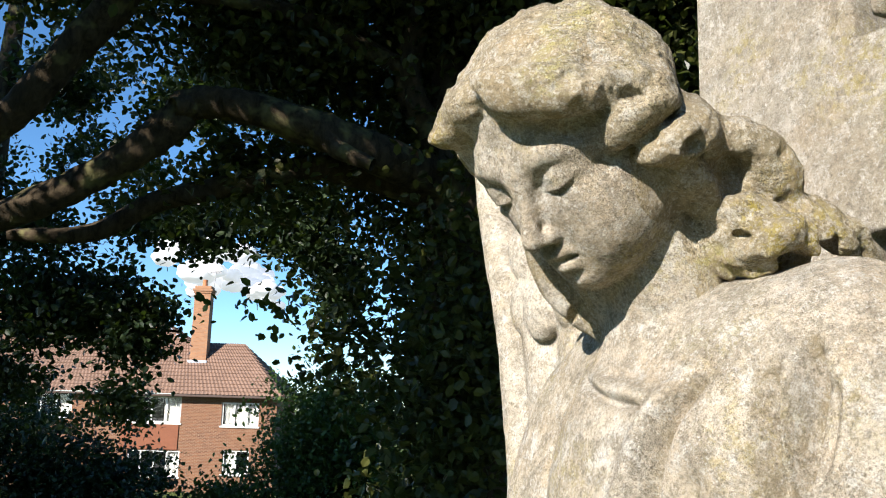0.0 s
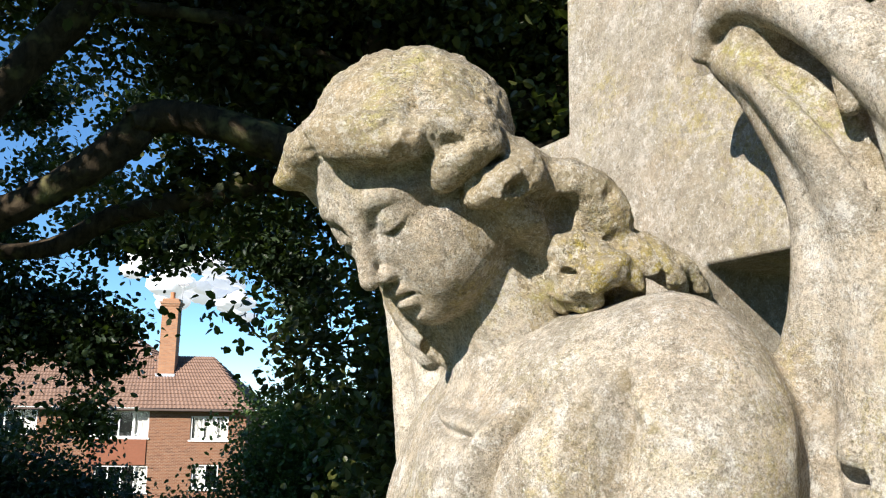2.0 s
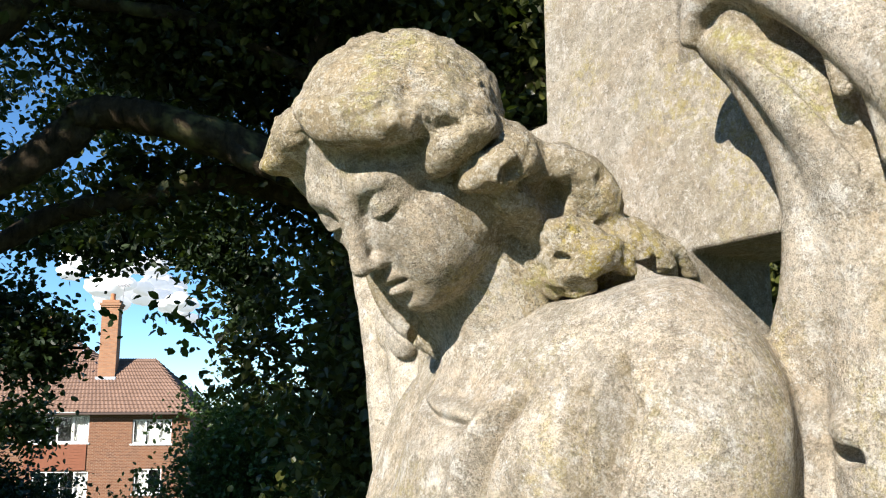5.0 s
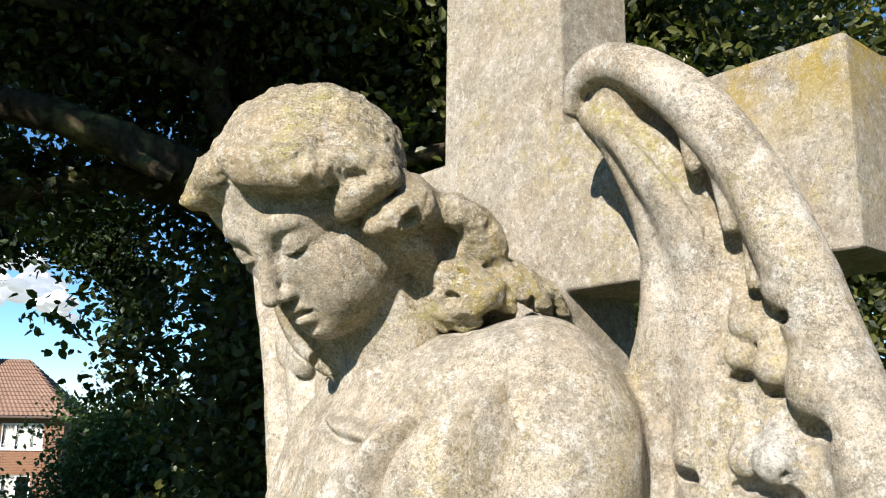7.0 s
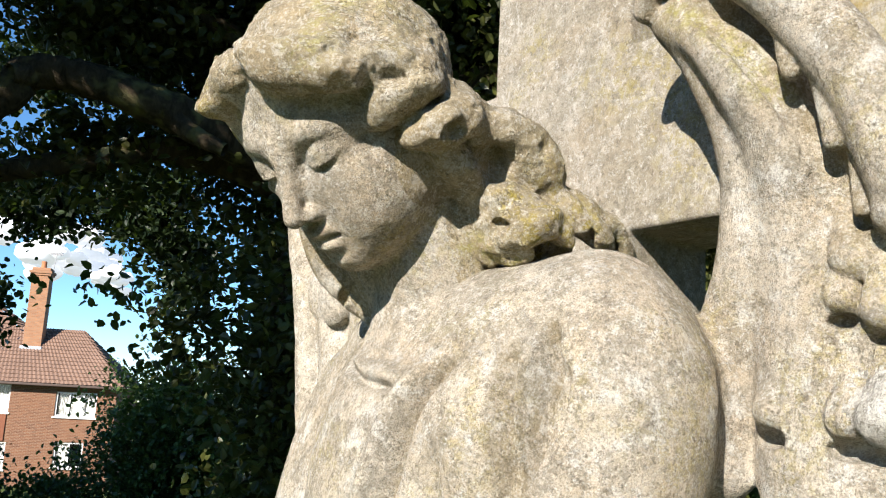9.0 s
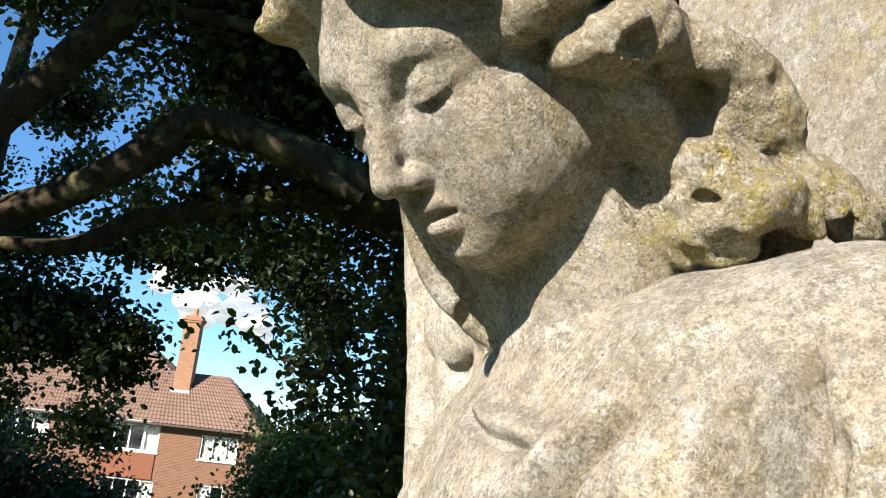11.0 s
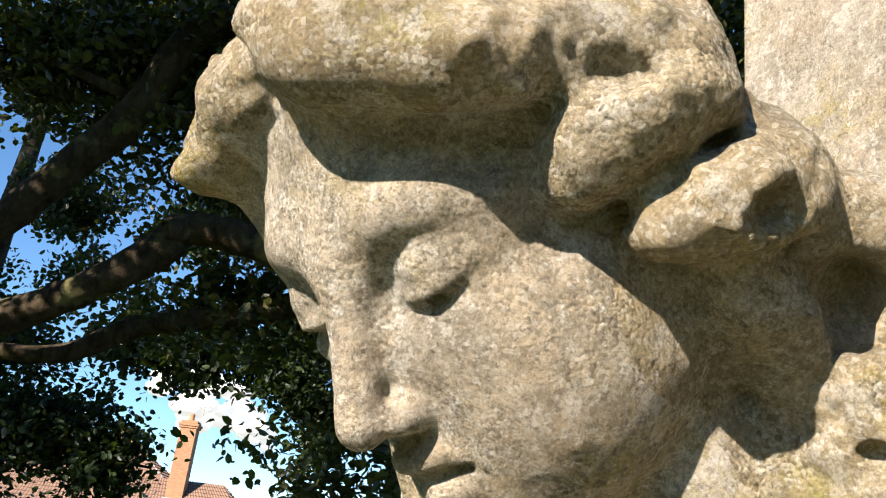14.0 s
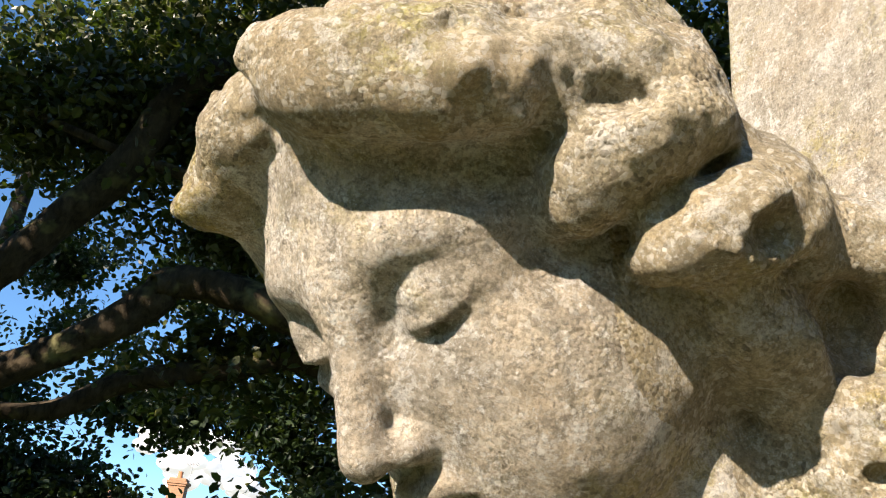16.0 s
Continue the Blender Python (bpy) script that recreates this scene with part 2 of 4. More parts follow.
def spline(points, steps=6):
    """Catmull-Rom through rows of numbers."""
    p = np.array(points, float)
    p = np.vstack((2 * p[0] - p[1], p, 2 * p[-1] - p[-2]))
    out = []
    for i in range(1, len(p) - 2):
        for u in np.arange(steps) / steps:
            a, b, c, d = p[i - 1:i + 3]
            out.append(0.5 * (2 * b + (c - a) * u + (2 * a - 5 * b + 4 * c - d) * u * u + (3 * b - a - 3 * c + d) * u ** 3))
    out.append(p[-2])
    return np.array(out)


def tube(points, sides=12, steps=6, rough=0.0, seed=1):
    """Vertices and quads of a tapered, slightly knobbly tube along rows of x, y, z, radius."""
    p = spline(points, steps)
    rng = np.random.default_rng(seed)
    verts, quads = [], []
    ref = np.array([0.31, 0.17, 0.93])
    for i, (x, y, z, r) in enumerate(p):
        t = p[min(i + 1, len(p) - 1), :3] - p[max(i - 1, 0), :3]
        t /= np.linalg.norm(t) + 1e-9
        u = np.cross(t, ref)
        u /= np.linalg.norm(u) + 1e-9
        w = np.cross(t, u)
        for k in range(sides):
            a = 2 * math.pi * k / sides
            rr = r * (1 + rough * (rng.random() - 0.5))
            verts.append(np.array((x, y, z)) + rr * (math.cos(a) * u + math.sin(a) * w))
        if i:
            for k in range(sides):
                a, b = (i - 1) * sides + k, (i - 1) * sides + (k + 1) % sides
                quads.append((a, b, b + sides, a + sides))
    return np.array(verts), np.array(quads)


# ---- carved forms: a distance field on a grid, turned into one closed skin ----
class Field:
    def __init__(self, lo, hi, step):
        self.lo, self.step = np.array(lo, float), step
        self.shape = tuple(int(round((h - l) / step)) + 1 for l, h in zip(lo, hi))
        self.v = np.full(self.shape, 0.2, np.float32)

    def cut(self, lo, hi):
        a = [max(0, int((l - o) / self.step)) for l, o in zip(lo, self.lo)]
        b = [min(n, int((h - o) / self.step) + 2) for h, o, n in zip(hi, self.lo, self.shape)]
        if any(x >= y for x, y in zip(a, b)):
            return None, None
        ax = [np.float32(self.lo[i] + self.step * np.arange(a[i], b[i])) for i in range(3)]
        return tuple(slice(x, y) for x, y in zip(a, b)), np.meshgrid(*ax, indexing="ij", sparse=True)

    def blend(self, where, d, k, carve=False):
        old = self.v[where]
        if carve:
            h = np.maximum(k - np.abs(old + d), 0) / k
            self.v[where] = np.maximum(old, -d) + h * h * k * 0.25
        else:
            h = np.maximum(k - np.abs(old - d), 0) / k
            self.v[where] = np.minimum(old, d) - h * h * k * 0.25

    def egg(self, c, r, k=0.01, turn=None, carve=False):
        """An ellipsoid at c with half-axes r; turn: Euler degrees."""
        m = max(r) + 2 * k + 4 * self.step if turn else None
        pad = [m or (x + 2 * k + 4 * self.step) for x in r]
        where, g = self.cut([a - b for a, b in zip(c, pad)], [a + b for a, b in zip(c, pad)])
        if where is None:
            return
        x, y, z = (g[i] - c[i] for i in range(3))
        if turn:
            q = np.array(Euler([radians(a) for a in turn]).to_matrix())
            x, y, z = (q[0][i] * x + q[1][i] * y + q[2][i] * z for i in range(3))
        k0 = np.sqrt((x / r[0]) ** 2 + (y / r[1]) ** 2 + (z / r[2]) ** 2)
        k1 = np.sqrt((x / r[0] ** 2) ** 2 + (y / r[1] ** 2) ** 2 + (z / r[2] ** 2) ** 2) + 1e-6
        self.blend(where, (k0 * (k0 - 1) / k1).astype(np.float32), k, carve)

    def strand(self, points, k=0.01, carve=False, steps=5, flat=(1, 1, 1)):
        """A tapered rope through rows of x, y, z, radius; flat stretches its section's distances along the axes."""
        p = spline(points, steps)
        reach = p[:, 3].max() / min(flat) + 2 * k + 4 * self.step
        where, g = self.cut(p[:, :3].min(0) - reach, p[:, :3].max(0) + reach)
        if where is None:
            return
        best = np.full(self.v[where].shape, 1.0, np.float32)
        off = [int(round(s.start)) for s in where]
        for a, b in zip(p[:-1], p[1:]):
            rr = max(a[3], b[3]) / min(flat) + 2 * k + 4 * self.step
            w2, h = self.cut(np.minimum(a, b)[:3] - rr, np.maximum(a, b)[:3] + rr)
            if w2 is None:
                continue
            ab = [(b[i] - a[i]) * flat[i] for i in range(3)]
            q = [(h[i] - np.float32(a[i])) * np.float32(flat[i]) for i in range(3)]
            u = np.clip((q[0] * ab[0] + q[1] * ab[1] + q[2] * ab[2]) / (sum(c * c for c in ab) + 1e-9), 0, 1)
            d = np.sqrt(sum((q[i] - u * ab[i]) ** 2 for i in range(3))) - (a[3] + (b[3] - a[3]) * u)
            loc = tuple(slice(s.start - o, s.stop - o) for s, o in zip(w2, off))
            best[loc] = np.minimum(best[loc], d.astype(np.float32))
        self.blend(where, best, k, carve)

    def crease(self, path, width, depth, deep=0.12):
        """Presses a line, given by rows of x, z, into the front of the form (or raises it, with a negative depth)."""
        p = spline(path, 6)
        lo, hi = p.min(0) - 3 * width, p.max(0) + 3 * width
        where, (x, y, z) = self.cut((lo[0], deep, lo[1]), (hi[0], 9, hi[1]))
        best = np.full((x.shape[0], 1, z.shape[2]), 1.0, np.float32)
        fade = np.zeros_like(best)
        for i, (a, b) in enumerate(zip(p[:-1], p[1:])):
            ab = b - a
            u = np.clip(((x - a[0]) * ab[0] + (z - a[1]) * ab[1]) / (ab @ ab + 1e-9), 0, 1)
            d = np.sqrt((x - a[0] - u * ab[0]) ** 2 + (z - a[1] - u * ab[1]) ** 2)
            t = (i + u) / (len(p) - 1)
            fade = np.where(d < best, np.minimum(1, 4 * np.minimum(t, 1 - t) + 0.15), fade)
            best = np.minimum(best, d)
        self.v[where] += depth * fade * np.exp(-(best / width) ** 2)

    def axes(self):
        return np.meshgrid(*[np.float32(self.lo[i] + self.step * np.arange(self.shape[i])) for i in range(3)], indexing="ij", sparse=True)

    def lumps(self, size, seed):
        """Smooth value noise of that grain over the whole grid, from -1 to 1."""
        rng = np.random.default_rng(seed)
        n = [int(k * self.step / size) + 3 for k in self.shape]
        g = rng.uniform(-1, 1, n).astype(np.float32)
        for i in range(3):
            u = np.arange(self.shape[i]) * self.step / size
            j = u.astype(int)
            t = (u - j).astype(np.float32)
            t = t * t * (3 - 2 * t)
            t = t.reshape([-1 if k == i else 1 for k in range(3)])
            g = np.take(g, j, i) * (1 - t) + np.take(g, j + 1, i) * t
        return g

    def skin(self):
        """Surface nets: vertices and quads of the zero level."""
        v = self.v
        s = v < 0
        n = [x - 1 for x in self.shape]
        cnt = np.zeros(n, np.int8)
        for dx in (0, 1):
            for dy in (0, 1):
                for dz in (0, 1):
                    cnt += s[dx:dx + n[0], dy:dy + n[1], dz:dz + n[2]]
        cells = np.argwhere((cnt > 0) & (cnt < 8))
        index = np.full(n, -1, np.int32)
        index[tuple(cells.T)] = np.arange(len(cells))
        total, hits = np.zeros((len(cells), 3)), np.zeros(len(cells))
        corner = [np.array(c) for c in ((0, 0, 0), (1, 0, 0), (0, 1, 0), (1, 1, 0), (0, 0, 1), (1, 0, 1), (0, 1, 1), (1, 1, 1))]
        val = [v[tuple((cells + c).T)] for c in corner]
        for i in range(8):
            for j in range(i + 1, 8):
                if np.abs(corner[i] - corner[j]).sum() != 1:
                    continue
                cross = (val[i] < 0) != (val[j] < 0)
                u = np.where(cross, val[i] / (val[i] - val[j] + 1e-12), 0)
                total += np.where(cross[:, None], corner[i] + u[:, None] * (corner[j] - corner[i]), 0)
                hits += cross
        verts = self.lo + self.step * (cells + total / hits[:, None])
        quads = []
        for axis in range(3):
            sl = [slice(1, -1)] * 3
            a = [slice(1, -1)] * 3
            b = [slice(1, -1)] * 3
            a[axis], b[axis] = slice(0, -1), slice(1, None)
            sa, sb = s[tuple(a)], s[tuple(b)]
            for flip in (False, True):
                e = np.argwhere(sa & ~sb if not flip else ~sa & sb)
                base = e + 1
                base[:, axis] -= 1
                o1, o2 = (axis + 1) % 3, (axis + 2) % 3
                ring = []
                for d1, d2 in ((0, 0), (-1, 0), (-1, -1), (0, -1)):
                    c = base.copy()
                    c[:, o1] += d1
                    c[:, o2] += d2
                    ring.append(index[tuple(c.T)])
                q = np.stack(ring, 1)
                quads.append(q[:, ::-1] if flip else q)
        return verts, np.vstack(quads)


# ---- the memorial cross ----
# Its own axes: s along the arms, q out of the front face, z up.
ORIGIN = np.array((0.333, 1.13, 0.0))
ARM = np.array((0.469, -0.883, 0.0))
FRONT = np.array((-0.883, -0.469, 0.0))


def to_world(sqz):
    sqz = np.asarray(sqz, float)
    return ORIGIN + sqz[:, :1] * ARM + sqz[:, 1:2] * FRONT + sqz[:, 2:] * np.array((0, 0, 1.0))


def build_cross():
    bm = bmesh.new()
    outline = [(0, 0.42), (0.24, 0.42), (0.24, 1.70), (0.617, 1.70), (0.617, 1.922), (0.24, 1.922), (0.24, 2.46),
               (0.0, 2.46), (0.0, 1.922), (-0.377, 1.922), (-0.377, 1.70), (0, 1.70)]
    front = [bm.verts.new(to_world([(s, 0.0, z)])[0]) for s, z in outline]
    back = [bm.verts.new(to_world([(s, -0.146, z)])[0]) for s, z in outline]
    bm.faces.new(front)
    bm.faces.new(back[::-1])
    for i in range(len(outline)):
        j = (i + 1) % len(outline)
        bm.faces.new((front[i], back[i], back[j], front[j]))
    bmesh.ops.recalc_face_normals(bm, faces=bm.faces[:])
    bmesh.ops.bevel(bm, geom=bm.edges[:], offset=0.006, segments=3, affect="EDGES", profile=0.55)
    ob = part("stone_cross", bm, CROSS_STONE)
    return tagged(ob, "tall weathered limestone memorial cross behind the angel", "memorial cross")


build_cross()


# ---- the angel ----
# Head axes: a to her left, b out of the face, c up the face.
HEAD_AT = np.array((0.0725, 0.806, 1.712))
HEAD_AXES = np.array(((0.710, -0.700, 0.067), (-0.504, -0.573, -0.645), (-0.489, -0.424, 0.761)))


def carve_head():
    f = Field((-0.135, -0.235, -0.285), (0.255, 0.062, 0.165), 0.0022)
    # face
    f.egg((0.006, -0.070, -0.035), (0.078, 0.077, 0.094), 0.01)
    f.egg((0.002, -0.062, 0.030), (0.072, 0.070, 0.066), 0.02)
    f.egg((0.010, -0.036, -0.080), (0.037, 0.042, 0.044), 0.02)
    f.egg((0.008, -0.017, -0.106), (0.019, 0.021, 0.017), 0.018)
    f.strand([(0.008, -0.028, -0.108, 0.017), (0.030, -0.040, -0.103, 0.022), (0.050, -0.054, -0.092, 0.026), (0.068, -0.072, -0.070, 0.028)], 0.02)
    f.strand([(0.008, -0.030, -0.106, 0.015), (-0.026, -0.060, -0.098, 0.022), (-0.050, -0.082, -0.072, 0.022)], 0.02)
    f.egg((0.047, -0.028, -0.045), (0.026, 0.024, 0.028), 0.025)
    f.egg((0.043, -0.037, -0.074), (0.031, 0.030, 0.034), 0.025)
    f.egg((0.060, -0.058, -0.050), (0.026, 0.034, 0.040), 0.02)
    for s in (-1, 1):
        f.egg((s * 0.033, 0.020, -0.002), (0.021, 0.018, 0.011), 0.022, carve=True)
    # brows
    for s in (-1, 1):
        f.strand([(s * 0.010, 0.000, 0.014, 0.007), (s * 0.030, -0.002, 0.024, 0.008), (s * 0.054, -0.020, 0.018, 0.008)], 0.02)
    # nose
    f.strand([(0, -0.002, 0.018, 0.008), (-0.001, 0.011, -0.006, 0.0075), (-0.002, 0.021, -0.030, 0.008), (-0.003, 0.0265, -0.047, 0.0095)], 0.018)
    for s in (-1, 1):
        f.egg((s * 0.019, -0.010, -0.034), (0.013, 0.014, 0.020), 0.018)
    for s in (-1, 1):
        f.egg((s * 0.0105 - 0.001, 0.011, -0.051), (0.0072, 0.012, 0.0072), 0.006)
    # lids: a heavy bulging upper lid, undercut above the cheek
    for s in (-1, 1):
        f.egg((s * 0.0310, -0.0135, 0.0005), (0.0150, 0.0185, 0.0125), 0.006)
        f.strand([(s * 0.036, -0.006, 0.000, 0.008), (s * 0.048, -0.014, 0.000, 0.007), (s * 0.058, -0.022, 0.002, 0.004)], 0.010)
        f.strand([(s * 0.019, -0.003, -0.006, 0.0028), (s * 0.027, 0.0020, -0.0085, 0.0036), (s * 0.036, 0.0020, -0.0090, 0.0036), (s * 0.045, -0.005, -0.0055, 0.0025)], 0.004)
        f.egg((s * 0.0335, -0.0180, -0.0225), (0.020, 0.0172, 0.0100), 0.006)
        f.egg((s * 0.0360, 0.001, -0.0125), (0.0045, 0.004, 0.0022), 0.002, carve=True)
    # lips
    f.strand([(-0.018, -0.002, -0.0775, 0.002), (-0.008, 0.008, -0.0715, 0.0060), (0.002, 0.009, -0.0725, 0.0062), (0.011, 0.0075, -0.0718, 0.0064), (0.026, -0.003, -0.0785, 0.002)], 0.005)
    f.strand([(-0.015, -0.001, -0.083, 0.003), (0.003, 0.0055, -0.0880, 0.0092), (0.015, 0.001, -0.0860, 0.0070), (0.022, -0.004, -0.082, 0.002)], 0.005)
    f.strand([(-0.020, 0.000, -0.079, 0.0022), (-0.010, 0.011, -0.078, 0.0018), (0.001, 0.0135, -0.0793, 0.0018), (0.011, 0.010, -0.0783, 0.0020), (0.019, 0.004, -0.0785, 0.0024), (0.0245, 0.000, -0.0800, 0.0028)], 0.003, carve=True)
    f.egg((0.005, 0.014, -0.0985), (0.018, 0.010, 0.0050), 0.007, carve=True)
    f.egg((0, 0.017, -0.065), (0.0035, 0.007, 0.005), 0.004, carve=True)
    for s in (-1, 1):
        f.egg((s * 0.0055 - 0.001, 0.015, -0.0590), (0.0035, 0.006, 0.0035), 0.003, carve=True)
    # neck
    f.strand([(0.020, -0.11, -0.03, 0.050), (0.037, -0.102, -0.096, 0.052), (0.043, -0.094, -0.135, 0.054), (0.040, -0.086, -0.177, 0.062), (0.030, -0.087, -0.220, 0.073), (0.020, -0.092, -0.275, 0.085)], 0.010)
    f.strand([(0.068, -0.088, -0.090, 0.014), (0.050, -0.062, -0.150, 0.016), (0.010, -0.038, -0.205, 0.010)], 0.02)
    f.strand([(-0.024, -0.090, -0.090, 0.036), (-0.022, -0.088, -0.150, 0.042), (-0.018, -0.092, -0.220, 0.050)], 0.012)
    f.egg((-0.002, -0.068, -0.112), (0.046, 0.036, 0.034), 0.012)
    # hair: dome and the fringe swept to both sides
    f.egg((0, -0.112, 0.036), (0.120, 0.105, 0.099), 0.006)
    f.egg((0.026, -0.044, 0.077), (0.056, 0.046, 0.028), 0.02)
    f.strand([(0.010, -0.002, 0.097, 0.014), (0.034, 0.001, 0.086, 0.021), (0.056, -0.010, 0.073, 0.021), (0.080, -0.020, 0.063, 0.021), (0.093, -0.046, 0.056, 0.021)], 0.010)
    # crest where the fringe rolls over, and the parting behind it
    f.strand([(0.012, 0.000, 0.108, 0.007), (0.036, -0.002, 0.103, 0.010), (0.060, -0.012, 0.092, 0.010), (0.084, -0.030, 0.080, 0.009)], 0.012)
    f.strand([(0.000, -0.006, 0.115, 0.005), (0.004, 0.010, 0.098, 0.005), (0.004, 0.010, 0.082, 0.004)], 0.006, carve=True)
    # the lock that flares out over the far temple
    f.strand([(-0.008, -0.014, 0.094, 0.014), (-0.030, -0.018, 0.090, 0.021), (-0.052, -0.016, 0.080, 0.020), (-0.068, -0.008, 0.074, 0.013), (-0.076, -0.002, 0.073, 0.006)], 0.005)
    f.strand([(-0.030, -0.030, 0.076, 0.022), (-0.056, -0.024, 0.066, 0.018), (-0.070, -0.010, 0.066, 0.008)], 0.012)
    f.strand([(-0.056, -0.03, 0.064, 0.02), (-0.070, -0.050, 0.03, 0.020), (-0.074, -0.080, 0.0, 0.018), (-0.070, -0.10, -0.04, 0.018)], 0.008)
    # curls at the temple, rolled back towards the ear
    f.strand([(0.083, -0.038, 0.010, 0.013), (0.098, -0.047, 0.019, 0.020), (0.114, -0.056, 0.021, 0.021), (0.124, -0.072, 0.022, 0.019), (0.118, -0.092, 0.032, 0.020)], 0.005)
    f.strand([(0.094, -0.045, 0.050, 0.012), (0.106, -0.053, 0.052, 0.013), (0.118, -0.064, 0.044, 0.012), (0.124, -0.074, 0.030, 0.010)], 0.006)
    f.strand([(0.103, -0.045, -0.020, 0.009), (0.118, -0.055, -0.018, 0.020), (0.129, -0.068, -0.021, 0.022), (0.128, -0.090, -0.024, 0.022), (0.118, -0.108, -0.016, 0.022)], 0.005)
    f.strand([(0.126, -0.072, -0.036, 0.012), (0.138, -0.082, -0.034, 0.013), (0.140, -0.096, -0.034, 0.013), (0.132, -0.108, -0.034, 0.014)], 0.006)
    f.strand([(0.100, -0.080, 0.056, 0.020), (0.108, -0.088, 0.022, 0.023), (0.118, -0.104, -0.012, 0.022), (0.130, -0.120, -0.036, 0.018)], 0.012)
    f.strand([(0.100, -0.046, 0.036, 0.010), (0.110, -0.060, 0.034, 0.014)], 0.008)
    f.strand([(0.112, -0.070, -0.035, 0.014), (0.116, -0.080, -0.060, 0.020), (0.114, -0.092, -0.085, 0.020), (0.110, -0.096, -0.102, 0.017)], 0.006)
    f.strand([(0.078, -0.068, -0.024, 0.018), (0.090, -0.080, -0.050, 0.018), (0.094, -0.090, -0.085, 0.012)], 0.008)
    f.strand([(0.078, -0.105, 0.02, 0.035), (0.094, -0.112, -0.030, 0.034), (0.112, -0.125, -0.070, 0.032), (0.115, -0.135, -0.105, 0.030)], 0.008)
    # the loop behind the neck
    f.strand([(0.122, -0.112, -0.040, 0.022), (0.143, -0.136, -0.060, 0.024), (0.157, -0.151, -0.090, 0.023), (0.160, -0.155, -0.120, 0.022), (0.152, -0.150, -0.145, 0.018)], 0.005)
    f.egg((0.140, -0.142, -0.100), (0.036, 0.020, 0.042), 0.006)
    f.strand([(0.09, -0.13, -0.08, 0.035), (0.11, -0.145, -0.14, 0.035), (0.13, -0.15, -0.19, 0.035)], 0.01)
    # the large lower curl: its core, upper roll, lower roll, hem and hanging edge
    f.egg((0.136, -0.100, -0.140), (0.038, 0.032, 0.032), 0.006)
    f.strand([(0.104, -0.095, -0.122, 0.013), (0.122, -0.097, -0.115, 0.018), (0.145, -0.100, -0.118, 0.016), (0.160, -0.110, -0.132, 0.014)], 0.004)
    f.strand([(0.110, -0.090, -0.148, 0.017), (0.130, -0.082, -0.154, 0.019), (0.152, -0.080, -0.147, 0.019), (0.168, -0.092, -0.144, 0.018), (0.176, -0.108, -0.156, 0.015), (0.178, -0.112, -0.174, 0.011)], 0.004)
    f.strand([(0.112, -0.082, -0.166, 0.010), (0.132, -0.077, -0.169, 0.010), (0.152, -0.080, -0.170, 0.008)], 0.004)
    f.strand([(0.098, -0.088, -0.116, 0.008), (0.099, -0.082, -0.140, 0.009), (0.105, -0.081, -0.162, 0.009), (0.113, -0.079, -0.173, 0.007)], 0.004)
    # the tail over the shoulder
    f.strand([(0.164, -0.150, -0.150, 0.018), (0.178, -0.160, -0.172, 0.020), (0.184, -0.176, -0.195, 0.019), (0.189, -0.194, -0.220, 0.015), (0.190, -0.208, -0.246, 0.011)], 0.006)
    f.strand([(0.170, -0.132, -0.160, 0.014), (0.184, -0.142, -0.174, 0.013), (0.194, -0.154, -0.192, 0.013), (0.198, -0.162, -0.212, 0.011), (0.196, -0.160, -0.224, 0.008)], 0.004)
    f.strand([(0.190, -0.170, -0.186, 0.010), (0.202, -0.182, -0.208, 0.011), (0.204, -0.188, -0.232, 0.009), (0.200, -0.196, -0.252, 0.007)], 0.004)
    # the lock on the far side of the neck
    f.strand([(-0.074, -0.066, -0.080, 0.012), (-0.077, -0.063, -0.108, 0.015), (-0.074, -0.061, -0.134, 0.018), (-0.066, -0.060, -0.160, 0.017), (-0.058, -0.060, -0.184, 0.016), (-0.046, -0.056, -0.200, 0.011), (-0.034, -0.052, -0.216, 0.011), (-0.022, -0.056, -0.250, 0.022)], 0.004)
    f.strand([(-0.082, -0.058, -0.118, 0.006), (-0.078, -0.054, -0.142, 0.010), (-0.066, -0.050, -0.164, 0.010), (-0.056, -0.050, -0.180, 0.007)], 0.004)
    f.egg((-0.060, -0.047, -0.172), (0.006, 0.006, 0.010), 0.004, turn=(0, 30, 0), carve=True)
    # hollows between the curls
    f.egg((0.070, -0.016, 0.032), (0.012, 0.014, 0.010), 0.006, carve=True)
    f.strand([(0.030, 0.012, 0.062, 0.004), (0.050, 0.000, 0.046, 0.007), (0.068, -0.014, 0.034, 0.008)], 0.008, carve=True)
    f.egg((0.118, -0.038, 0.037), (0.013, 0.014, 0.007), 0.005, turn=(0, 25, 0), carve=True)
    f.strand([(0.106, -0.030, -0.010, 0.004), (0.120, -0.036, -0.001, 0.006), (0.136, -0.050, 0.004, 0.006), (0.144, -0.066, 0.010, 0.003)], 0.005, carve=True)
    f.egg((0.150, -0.058, -0.028), (0.012, 0.012, 0.007), 0.006, turn=(0, 20, 0), carve=True)
    f.egg((0.136, -0.112, -0.084), (0.011, 0.016, 0.020), 0.008, carve=True)
    f.egg((0.154, -0.072, -0.125), (0.009, 0.005, 0.0024), 0.005, turn=(0, 25, 0), carve=True)
    f.egg((0.142, -0.074, -0.133), (0.008, 0.007, 0.0024), 0.004, turn=(0, 15, 0), carve=True)
    f.strand([(0.116, -0.068, -0.162, 0.002), (0.138, -0.060, -0.1625, 0.0035), (0.160, -0.066, -0.163, 0.003)], 0.004, carve=True)
    f.egg((0.189, -0.140, -0.192), (0.008, 0.012, 0.011), 0.005, carve=True)
